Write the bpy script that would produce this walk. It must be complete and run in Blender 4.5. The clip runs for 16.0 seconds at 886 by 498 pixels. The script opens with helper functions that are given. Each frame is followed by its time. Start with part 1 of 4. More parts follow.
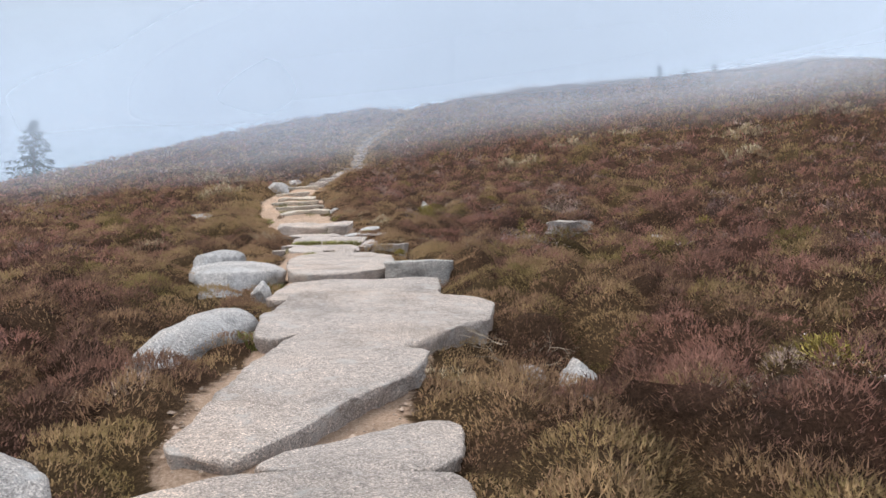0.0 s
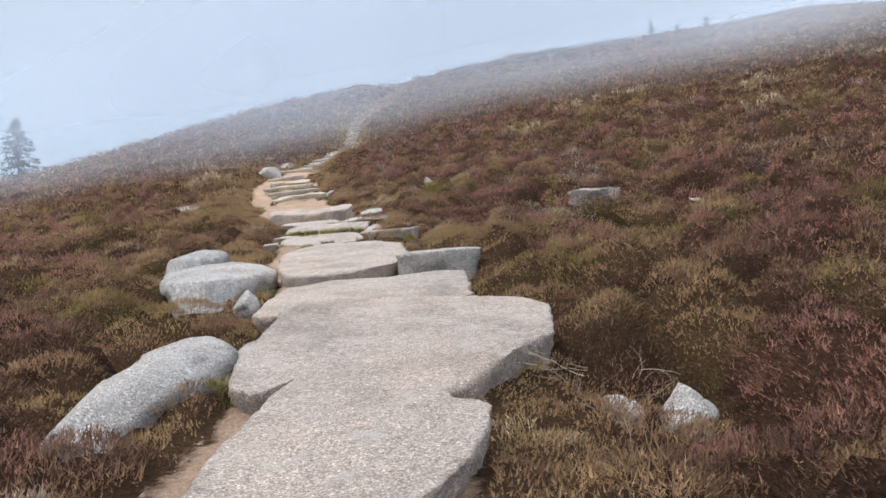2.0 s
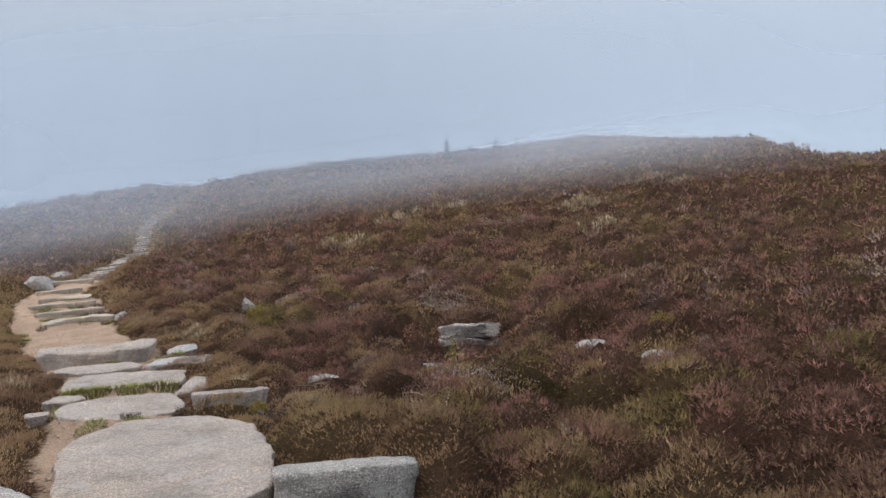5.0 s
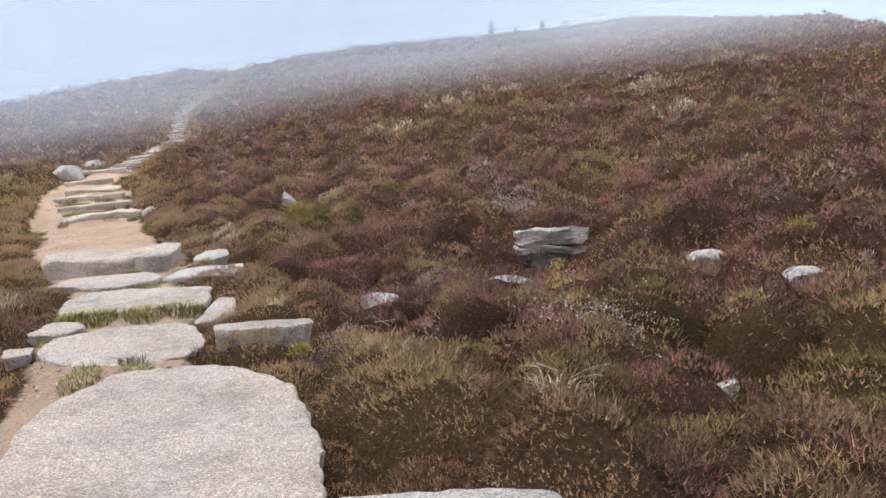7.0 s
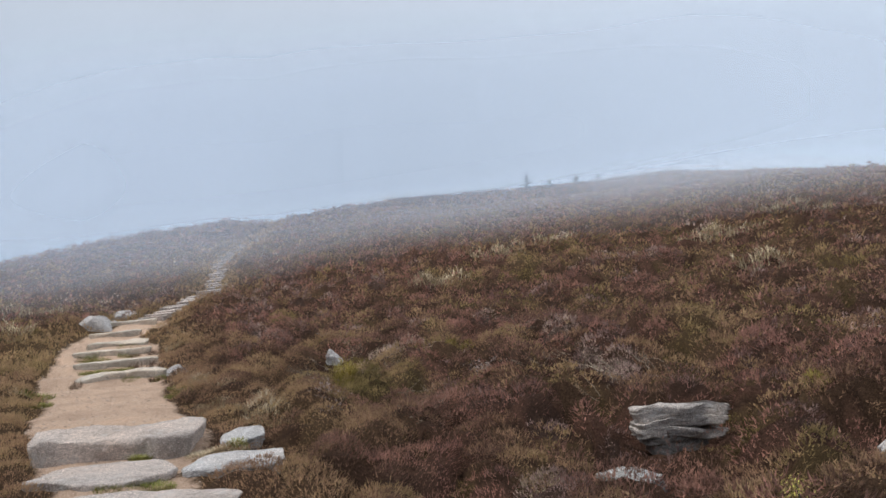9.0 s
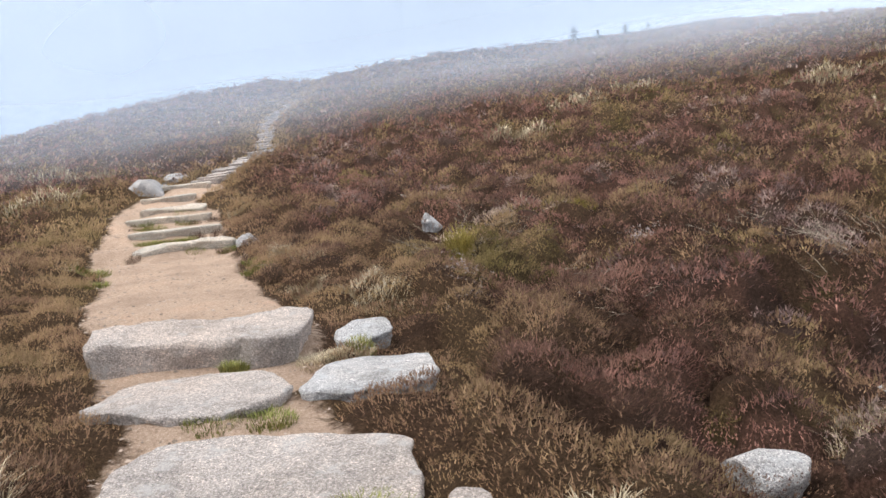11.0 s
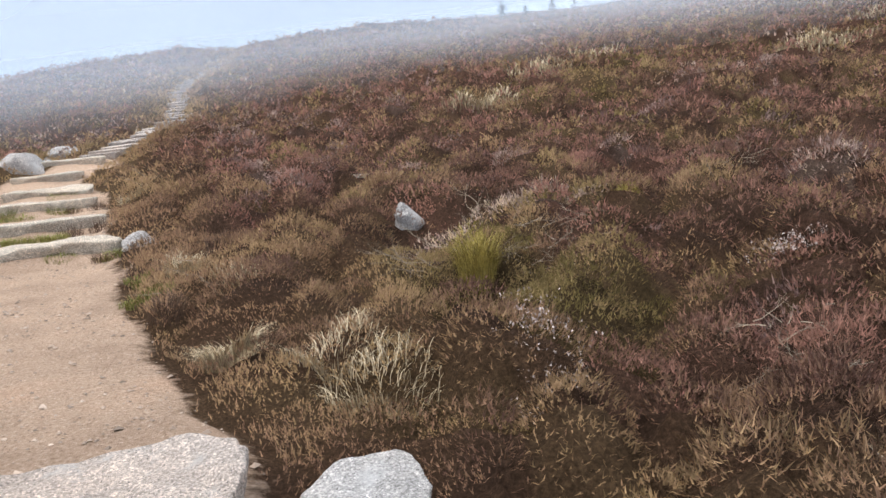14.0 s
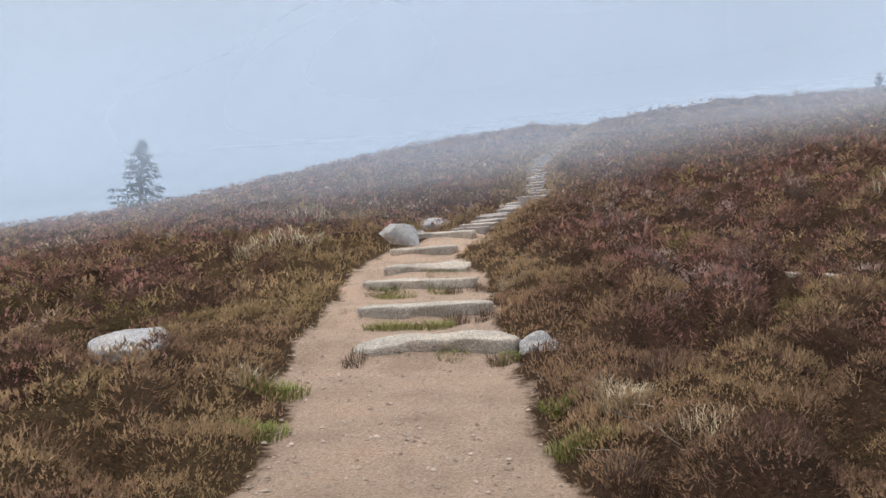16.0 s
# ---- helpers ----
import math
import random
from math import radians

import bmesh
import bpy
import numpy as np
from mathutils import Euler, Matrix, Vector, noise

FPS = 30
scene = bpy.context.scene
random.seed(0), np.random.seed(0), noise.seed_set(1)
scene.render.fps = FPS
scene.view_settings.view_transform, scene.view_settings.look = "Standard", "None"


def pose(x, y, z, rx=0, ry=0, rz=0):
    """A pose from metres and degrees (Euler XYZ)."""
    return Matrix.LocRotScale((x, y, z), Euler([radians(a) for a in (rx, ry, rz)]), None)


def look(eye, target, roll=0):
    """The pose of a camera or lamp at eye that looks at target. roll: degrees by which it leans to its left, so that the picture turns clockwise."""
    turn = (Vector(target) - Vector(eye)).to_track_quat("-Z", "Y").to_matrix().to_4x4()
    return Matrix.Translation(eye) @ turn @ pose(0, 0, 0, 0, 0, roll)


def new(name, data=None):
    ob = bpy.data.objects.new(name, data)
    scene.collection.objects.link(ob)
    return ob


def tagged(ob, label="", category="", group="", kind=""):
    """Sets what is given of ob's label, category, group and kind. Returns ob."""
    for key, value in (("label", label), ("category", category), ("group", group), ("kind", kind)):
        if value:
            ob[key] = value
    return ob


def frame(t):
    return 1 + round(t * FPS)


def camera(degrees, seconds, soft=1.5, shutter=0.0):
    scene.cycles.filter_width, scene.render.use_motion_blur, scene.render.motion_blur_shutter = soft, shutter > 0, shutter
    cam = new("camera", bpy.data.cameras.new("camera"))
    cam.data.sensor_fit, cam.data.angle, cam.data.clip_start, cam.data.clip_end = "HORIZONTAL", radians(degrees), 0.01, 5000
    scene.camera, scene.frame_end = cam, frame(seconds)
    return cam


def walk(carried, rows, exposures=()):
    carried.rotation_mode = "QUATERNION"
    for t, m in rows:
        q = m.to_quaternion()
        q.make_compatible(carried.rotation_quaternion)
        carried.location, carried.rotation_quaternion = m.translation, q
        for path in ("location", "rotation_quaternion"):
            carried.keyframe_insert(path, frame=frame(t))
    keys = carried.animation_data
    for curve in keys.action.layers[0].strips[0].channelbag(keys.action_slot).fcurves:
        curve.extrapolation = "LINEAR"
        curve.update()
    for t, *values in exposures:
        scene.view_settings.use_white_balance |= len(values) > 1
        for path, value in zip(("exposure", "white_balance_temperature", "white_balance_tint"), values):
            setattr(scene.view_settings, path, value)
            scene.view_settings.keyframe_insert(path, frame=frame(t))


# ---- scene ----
cam = camera(57.9, 16.0)
PATH = [
    (0, (0.044, 0.202, 1.466), (0.044, 2.202, 1.469), -0.4),
    (0.5, (0.016, 0.59, 1.471), (-0.001, 2.59, 1.443), -1.1),
    (1, (-0.067, 1.048, 1.562), (-0.065, 3.047, 1.518), -1.8),
    (1.5, (-0.076, 1.563, 1.576), (-0.052, 3.562, 1.525), -3.4),
    (2, (-0.216, 2.098, 1.602), (-0.217, 4.097, 1.541), -4.1),
    (2.5, (-0.323, 2.667, 1.664), (-0.336, 4.666, 1.597), -3.4),
    (3, (-0.399, 3.281, 1.715), (-0.41, 5.28, 1.643), -6.0),
    (3.5, (-0.533, 3.905, 1.728), (-0.509, 5.898, 1.562), -4.1),
    (4, (-0.658, 4.344, 1.873), (-0.571, 6.339, 1.766), -1.9),
    (4.5, (-0.84, 4.861, 2.15), (-0.625, 6.837, 2.368), -1.5),
    (5, (-0.962, 5.458, 2.235), (-0.439, 7.381, 2.406), -3.6),
    (7.5, (-0.814, 8.373, 2.535), (-0.425, 10.331, 2.413), -3.1),
    (8, (-0.81, 8.953, 2.597), (-0.412, 10.911, 2.517), -2.7),
    (8.5, (-0.871, 9.536, 2.654), (-0.456, 11.492, 2.692), -4.2),
    (9, (-1.024, 10.148, 2.693), (-0.677, 12.098, 2.968), -2.9),
    (9.5, (-1.298, 10.87, 2.607), (-1.06, 12.855, 2.669), -3.0),
    (10, (-1.536, 11.51, 2.727), (-1.334, 13.499, 2.7), -3.6),
    (12.5, (-1.968, 14.753, 2.946), (-1.671, 16.729, 2.851), -3.7),
    (13, (-2.01, 15.302, 3.046), (-1.735, 17.281, 2.946), -3.8),
    (13.5, (-1.993, 15.888, 3.036), (-1.649, 17.85, 2.856), -3.4),
    (14, (-1.993, 16.638, 3.055), (-1.572, 18.589, 2.922), -3.5),
    (14.5, (-2.101, 17.319, 3.214), (-1.886, 19.308, 3.229), -2.3),
    (15, (-2.283, 17.806, 3.379), (-2.679, 19.755, 3.597), 0.0),
    (15.5, (-2.608, 18.134, 3.398), (-3.069, 20.07, 3.588), 0.6),
    (16, (-2.882, 18.516, 3.353), (-3.259, 20.479, 3.426), 0.6),
]
EXPOSURES = [(0, 0.0), (1.5, 0.03), (3.0, -0.05), (3.6, -0.08), (4.0, -0.02), (4.4, -0.4), (5.0, -0.4), (5.4, -0.32), (7.3, 0.2), (7.8, 0.18), (8.5, -0.1), (9.0, -0.25), (9.5, -0.28), (10.0, 0.3), (12.5, 0.18), (13.0, 0.26), (13.5, 0.38), (14.1, 0.26), (14.5, 0.08), (15.0, -0.48), (15.5, -0.43), (16.0, -0.15)]
walk(cam, [(t, look(eye, target, roll)) for t, eye, target, roll in PATH], EXPOSURES)

# ---- light ----
world = bpy.data.worlds.new("overcast_sky")
scene.world = world
world.use_nodes = True
wn, wl = world.node_tree.nodes, world.node_tree.links
wn.clear()
sky = wn.new("ShaderNodeTexSky")
sky.sky_type, sky.sun_disc = "NISHITA", False
sky.sun_elevation, sky.sun_rotation = radians(60), radians(260)
co = wn.new("ShaderNodeTexCoord")
sep = wn.new("ShaderNodeSeparateXYZ")
wl.new(co.outputs["Generated"], sep.inputs[0])
cloud = wn.new("ShaderNodeValToRGB")
cloud.color_ramp.elements[0].position, cloud.color_ramp.elements[0].color = 0.0, (0.42, 0.53, 0.70, 1)
cloud.color_ramp.elements[1].position, cloud.color_ramp.elements[1].color = 1.0, (1.38, 1.47, 1.62, 1)
for at, col in ((0.2, (0.53, 0.63, 0.77, 1)), (0.42, (0.62, 0.69, 0.79, 1)), (0.7, (1.11, 1.18, 1.29, 1))):
    e = cloud.color_ramp.elements.new(at)
    e.color = col
wl.new(sep.outputs["Z"], cloud.inputs[0])
# soft, very broad unevenness of the fog
wno = wn.new("ShaderNodeTexNoise")
wno.inputs["Scale"].default_value, wno.inputs["Detail"].default_value = 2.2, 2.0
wl.new(co.outputs["Generated"], wno.inputs["Vector"])
wmr = wn.new("ShaderNodeMapRange")
wmr.inputs["To Min"].default_value, wmr.inputs["To Max"].default_value = 0.86, 1.12
wl.new(wno.outputs["Fac"], wmr.inputs["Value"])
wmul = wn.new("ShaderNodeVectorMath")
wmul.operation = "SCALE"
wl.new(cloud.outputs["Color"], wmul.inputs[0])
glow = wn.new("ShaderNodeMath")
glow.operation = "MULTIPLY_ADD"
glow.inputs[1].default_value, glow.inputs[2].default_value = 0.24, 1.0
wl.new(sep.outputs["X"], glow.inputs[0])
veil = wn.new("ShaderNodeMath")
veil.operation = "MULTIPLY"
wl.new(wmr.outputs["Result"], veil.inputs[0])
wl.new(glow.outputs[0], veil.inputs[1])
wl.new(veil.outputs[0], wmul.inputs["Scale"])
bg_sky, bg_cloud, wadd, wout = wn.new("ShaderNodeBackground"), wn.new("ShaderNodeBackground"), wn.new("ShaderNodeAddShader"), wn.new("ShaderNodeOutputWorld")
bg_sky.inputs["Strength"].default_value = 0.012
bg_cloud.inputs["Strength"].default_value = 1.08
wl.new(sky.outputs["Color"], bg_sky.inputs["Color"])
wl.new(wmul.outputs["Vector"], bg_cloud.inputs["Color"])
wl.new(bg_sky.outputs[0], wadd.inputs[0])
wl.new(bg_cloud.outputs[0], wadd.inputs[1])
wl.new(wadd.outputs[0], wout.inputs["Surface"])

sun = new("sun", bpy.data.lights.new("sun", "SUN"))
sun.data.energy, sun.data.angle, sun.data.color = 2.1, radians(28), (1.0, 0.97, 0.93)
sun.rotation_euler = (radians(6), radians(-30), 0)


# ---- the lie of the land ----
AZ = np.array([-180, -120, -80, -50, -40, -30, -25, -20, -15, -10, -5.6, -3.2, 0.7, 5.6, 12.7, 20, 25, 29, 34.5, 37, 40, 45, 60, 90, 130, 180], float)
EL = np.array([-6, -6, -4, -0.2, 1.8, 4.0, 5.2, 6.6, 7.9, 9.1, 9.9, 9.75, 10.6, 11.3, 11.6, 11.8, 12.1, 11.6, 10.2, 8.3, 8.2, 8.4, 7.6, 3, -4, -6], float)
RIDGE = np.array([80, 80, 80, 80, 84, 88, 92, 96, 100, 106, 112, 108, 118, 135, 190, 250, 290, 300, 300, 150, 120, 115, 110, 100, 80, 80], float)
NEAR_R = 34.0


def near_ground(x, y):
    dip = 0.0
    for hx, hy, deep, wide in ((2.3, 16.8, 0.28, 2.0), (0.6, 21.0, 0.2, 1.3), (1.3, 7.2, 0.16, 1.0)):
        dip = dip + deep * np.exp(-((x - hx) ** 2 + (y - hy) ** 2) / wide**2)
    return -dip + 0.2625 - 0.0323 * x + 0.05085 * y + 0.00122 * x * x + 0.00368 * x * y + 0.00195 * y * y


def land(x, y):
    """Height of the moor (heather tops) at arrays x, y."""
    x, y = np.asarray(x, float), np.asarray(y, float)
    r = np.hypot(x, y) + 1e-6
    a = np.degrees(np.arctan2(x, y))
    el = np.radians(np.interp(a, AZ, EL))
    ridge = np.interp(a, AZ, RIDGE)
    top = 1.47 + ridge * np.tan(el)
    ux, uy = x / r, y / r
    r0 = NEAR_R
    z0 = near_ground(ux * r0, uy * r0)
    d = 0.5
    s0 = (near_ground(ux * (r0 + d), uy * (r0 + d)) - near_ground(ux * (r0 - d), uy * (r0 - d))) / (2 * d)
    mean = (top - z0) / (ridge - r0)
    s1 = np.maximum(np.tan(el), 1.08 * mean)
    u = np.clip((r - r0) / (ridge - r0), 0, 1)
    w = ridge - r0
    far = (2 * u**3 - 3 * u**2 + 1) * z0 + (u**3 - 2 * u**2 + u) * w * s0 + (-2 * u**3 + 3 * u**2) * top + (u**3 - u**2) * w * s1
    over = np.maximum(r - ridge, 0)
    far = far - np.minimum(0.06 * over + 0.004 * over**2, 0.12 * over + 4)
    return np.where(r < r0, near_ground(x, y), far)


# left and right edge of the worn path, by the distance ahead
PATH_Y = np.array([-40, 2, 3.5, 5, 6.9, 9, 11, 13, 14.5, 16.6, 18.3, 19.5, 22.3, 24, 25.6, 27.2, 28.7, 30.7, 32, 34.5, 37, 39, 42.5, 45.4, 48, 55, 64, 80, 100])
PATH_L = np.array([-1.2, -1.2, -1.2, -1.5, -1.35, -1.7, -2.1, -2.7, -2.8, -2.95, -3.4, -3.9, -4.85, -5.1, -5.8, -6.15, -6.4, -6.9, -7.15, -7.6, -7.1, -6.15, -5.7, -5.15, -5.1, -5.7, -6.2, -5.2, -3.9])
PATH_R = np.array([0.1, 0.1, 0.05, -0.1, 0.0, -0.2, -0.9, -1.0, -1.6, -1.65, -2.1, -1.95, -2.9, -3.2, -3.55, -4.0, -4.15, -4.45, -4.9, -5.6, -5.3, -5.55, -5.4, -4.95, -5.0, -5.6, -6.1, -5.15, -3.8])


def hash2(i, j, k):
    v = np.sin(i * 127.1 + j * 311.7 + k * 74.7) * 43758.5453
    return v - np.floor(v)


def value_noise(x, y, k=0):
    i, j = np.floor(x), np.floor(y)
    fx, fy = x - i, y - j
    fx, fy = fx * fx * (3 - 2 * fx), fy * fy * (3 - 2 * fy)
    a, b = hash2(i, j, k), hash2(i + 1, j, k)
    c, d = hash2(i, j + 1, k), hash2(i + 1, j + 1, k)
    return (a * (1 - fx) + b * fx) * (1 - fy) + (c * (1 - fx) + d * fx) * fy


def domes(x, y, cell, k):
    """Rounded cushions, one to a cell, of uneven height: 0 to 1, and a number for the cushion."""
    bend = value_noise(x / cell * 1.3, y / cell * 1.3, k + 70) - 0.5
    gx, gy = x / cell + 0.7 * bend, y / cell + 0.7 * (value_noise(x / cell * 1.3, y / cell * 1.3, k + 80) - 0.5)
    i0, j0 = np.floor(gx), np.floor(gy)
    best, who = np.zeros_like(gx), np.zeros_like(gx)
    for di in (-1, 0, 1):
        for dj in (-1, 0, 1):
            i, j = i0 + di, j0 + dj
            cx, cy = i + 0.15 + 0.7 * hash2(i, j, k), j + 0.15 + 0.7 * hash2(i, j, k + 5)
            d2 = ((gx - cx) ** 2 + (gy - cy) ** 2) / 0.42
            now = np.sqrt(np.clip(1 - d2, 0, 1)) * (0.3 + 0.7 * hash2(i, j, k + 9))
            who = np.where(now > best, hash2(i, j, k + 13), who)
            best = np.maximum(best, now)
    return best, who


def path_inside(x, y):
    """Metres inside the edge of the worn path (minus: outside)."""
    wob = 0.22 * (value_noise(x * 1.7, y * 1.7, 3) - 0.5) + 0.12 * (value_noise(x * 5, y * 5, 4) - 0.5)
    return np.minimum(x - np.interp(y, PATH_Y, PATH_L), np.interp(y, PATH_Y, PATH_R) - x) + wob


def path_mask(x, y):
    """1 on the worn path, 0 in the heather."""
    return np.clip(path_inside(x, y) / 0.3 + 0.5, 0, 1)


FOOT = []  # the stones: middle, outline, top, and how much of the side shows


def settle(x, y, z):
    """Lets the ground close in round each stone: never over its top, never far below it."""
    shape = z.shape
    x, y, z = x.ravel(), y.ravel(), z.ravel().copy()
    zone = np.nonzero((x > -10) & (x < 6.5) & (y > 1) & (y < 85))[0]
    for cx, cy, ang, reach, top, side in FOOT:
        far = reach.max() + 0.55
        zone_x, zone_y = x[zone], y[zone]
        near = zone[(np.abs(zone_x - cx) < far) & (np.abs(zone_y - cy) < far)]
        if len(near):
            dx, dy = x[near] - cx, y[near] - cy
            out = np.maximum(0, np.hypot(dx, dy) - np.interp(np.arctan2(dy, dx), ang, reach, period=2 * np.pi))
            fade = np.clip(1 - out / 0.5, 0, 1)
            goal = np.clip(z[near], top - side - 0.5 * out, top - 0.07 + 0.5 * out)
            z[near] = z[near] + (goal - z[near]) * np.minimum(1, 2 * fade)
    return z.reshape(shape)


def moor(x, y):
    """The ground itself: sunk and hummocky in the heather, smooth on the path."""
    x, y = np.asarray(x, float), np.asarray(y, float)
    m = path_mask(x, y)
    off = -path_inside(x, y)
    far = np.clip((np.hypot(x, y - 9) - 7) / 25, 0, 1)
    hump = 0.58 * domes(x, y, 0.62, 1)[0] + 0.1 * domes(x, y, 0.26, 3)[0] + (0.24 + 0.26 * far) * domes(x, y, 1.5, 2)[0] + 0.35 * (value_noise(x / 4.5, y / 4.5, 7) - 0.5) * (0.35 + far)
    # low growth before some of the stones
    for hx, hy, wide in ((1.0, 6.0, 0.8), (2.7, 17.5, 0.9), (0.25, 16.2, 0.5), (-0.4, 24.5, 0.6), (-7.7, 25.9, 0.6), (4.4, 16.5, 0.5), (4.7, 15.0, 0.5), (2.1, 12.4, 0.4), (-0.4, 22.3, 0.5)):
        hump = hump * (1 - 0.85 * np.exp(-((x - hx) ** 2 + (y - hy) ** 2) / wide**2))
    # level tread behind each stone step
    tread = -0.03 + 0 * x
    for y0, y1 in ((19.4, 26.0), (26.15, 27.9), (28.05, 30.2), (30.35, 31.7), (31.85, 34.95), (35.1, 37.35)):
        u = (y - y0) / (y1 - y0)
        tread = np.where((u > 0) & (u < 1), 0.10 - 0.19 * u, tread)
    rough = 0.03 * (value_noise(x * 2.1, y * 2.1, 11) - 0.5) + 0.012 * (value_noise(x * 7, y * 7, 12) - 0.5)
    return settle(x, y, land(x, y) + (1 - m) * (np.clip(0.2 + off / 1.5, 0.2, 1) * hump - 0.1 - 0.2 * np.clip((off - 0.15) / 1.2, 0, 1)) + m * (tread + rough))


def nearness(x, y):
    """Distance to the line walked and the ground just before it."""
    c = np.interp(y, (2, 20), (0, -2.5))
    return np.hypot(x - c, np.maximum(0, y - 22) + np.maximum(0, 2 - y))


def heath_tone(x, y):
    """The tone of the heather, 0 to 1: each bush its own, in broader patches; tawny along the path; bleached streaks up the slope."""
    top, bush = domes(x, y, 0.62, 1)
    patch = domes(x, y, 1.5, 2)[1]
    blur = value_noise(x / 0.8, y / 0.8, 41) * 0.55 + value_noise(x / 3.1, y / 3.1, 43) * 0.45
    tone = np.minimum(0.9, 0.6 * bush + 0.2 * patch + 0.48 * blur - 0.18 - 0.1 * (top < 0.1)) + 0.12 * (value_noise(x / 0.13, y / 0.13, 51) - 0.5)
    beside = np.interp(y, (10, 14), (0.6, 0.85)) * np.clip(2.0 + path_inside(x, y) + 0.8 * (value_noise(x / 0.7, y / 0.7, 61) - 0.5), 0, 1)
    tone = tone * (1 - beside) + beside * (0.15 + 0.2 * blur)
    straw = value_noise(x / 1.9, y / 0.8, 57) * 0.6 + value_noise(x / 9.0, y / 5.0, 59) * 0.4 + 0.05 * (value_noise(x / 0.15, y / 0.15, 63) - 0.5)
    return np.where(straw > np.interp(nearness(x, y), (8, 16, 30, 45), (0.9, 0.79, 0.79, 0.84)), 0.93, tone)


# ---- materials ----
def mat(name):
    m = bpy.data.materials.new(name)
    m.use_nodes = True
    nt = m.node_tree
    b = nt.nodes["Principled BSDF"]
    b.inputs["Specular IOR Level"].default_value = 0.25
    return m, nt, b


def node(nt, kind, **values):
    n = nt.nodes.new(kind)
    for k, v in values.items():
        n.inputs[k.replace("_", " ")].default_value = v
    return n


def position(nt):
    return nt.nodes.new("ShaderNodeNewGeometry").outputs["Position"]


def noise_tex(nt, vec, scale, detail=4.0, rough=0.55):
    n = node(nt, "ShaderNodeTexNoise", Scale=scale, Detail=detail, Roughness=rough)
    nt.links.new(vec, n.inputs["Vector"])
    return n.outputs["Fac"]


def ramp(nt, fac, stops):
    r = nt.nodes.new("ShaderNodeValToRGB")
    els = r.color_ramp.elements
    els[0].position, els[0].color = stops[0][0], (*stops[0][1], 1)
    els[1].position, els[1].color = stops[-1][0], (*stops[-1][1], 1)
    for p, c in stops[1:-1]:
        els.new(p).color = (*c, 1)
    nt.links.new(fac, r.inputs[0])
    return r.outputs["Color"]


def blend(nt, fac, a, b, how="MIX"):
    n = nt.nodes.new("ShaderNodeMix")
    n.data_type, n.blend_type = "RGBA", how
    for v, i in ((fac, 0), (a, 6), (b, 7)):
        if isinstance(v, (int, float)):
            n.inputs[i].default_value = v
        elif isinstance(v, tuple):
            n.inputs[i].default_value = (*v, 1)
        else:
            nt.links.new(v, n.inputs[i])
    return n.outputs[2]


def span(nt, fac, lo, hi, a=0.0, b=1.0):
    n = node(nt, "ShaderNodeMapRange", From_Min=lo, From_Max=hi, To_Min=a, To_Max=b)
    nt.links.new(fac, n.inputs["Value"])
    return n.outputs["Result"]


def relief(nt, b, height, strength, dist):
    n = node(nt, "ShaderNodeBump", Strength=strength, Distance=dist)
    nt.links.new(height, n.inputs["Height"])
    nt.links.new(n.outputs["Normal"], b.inputs["Normal"])


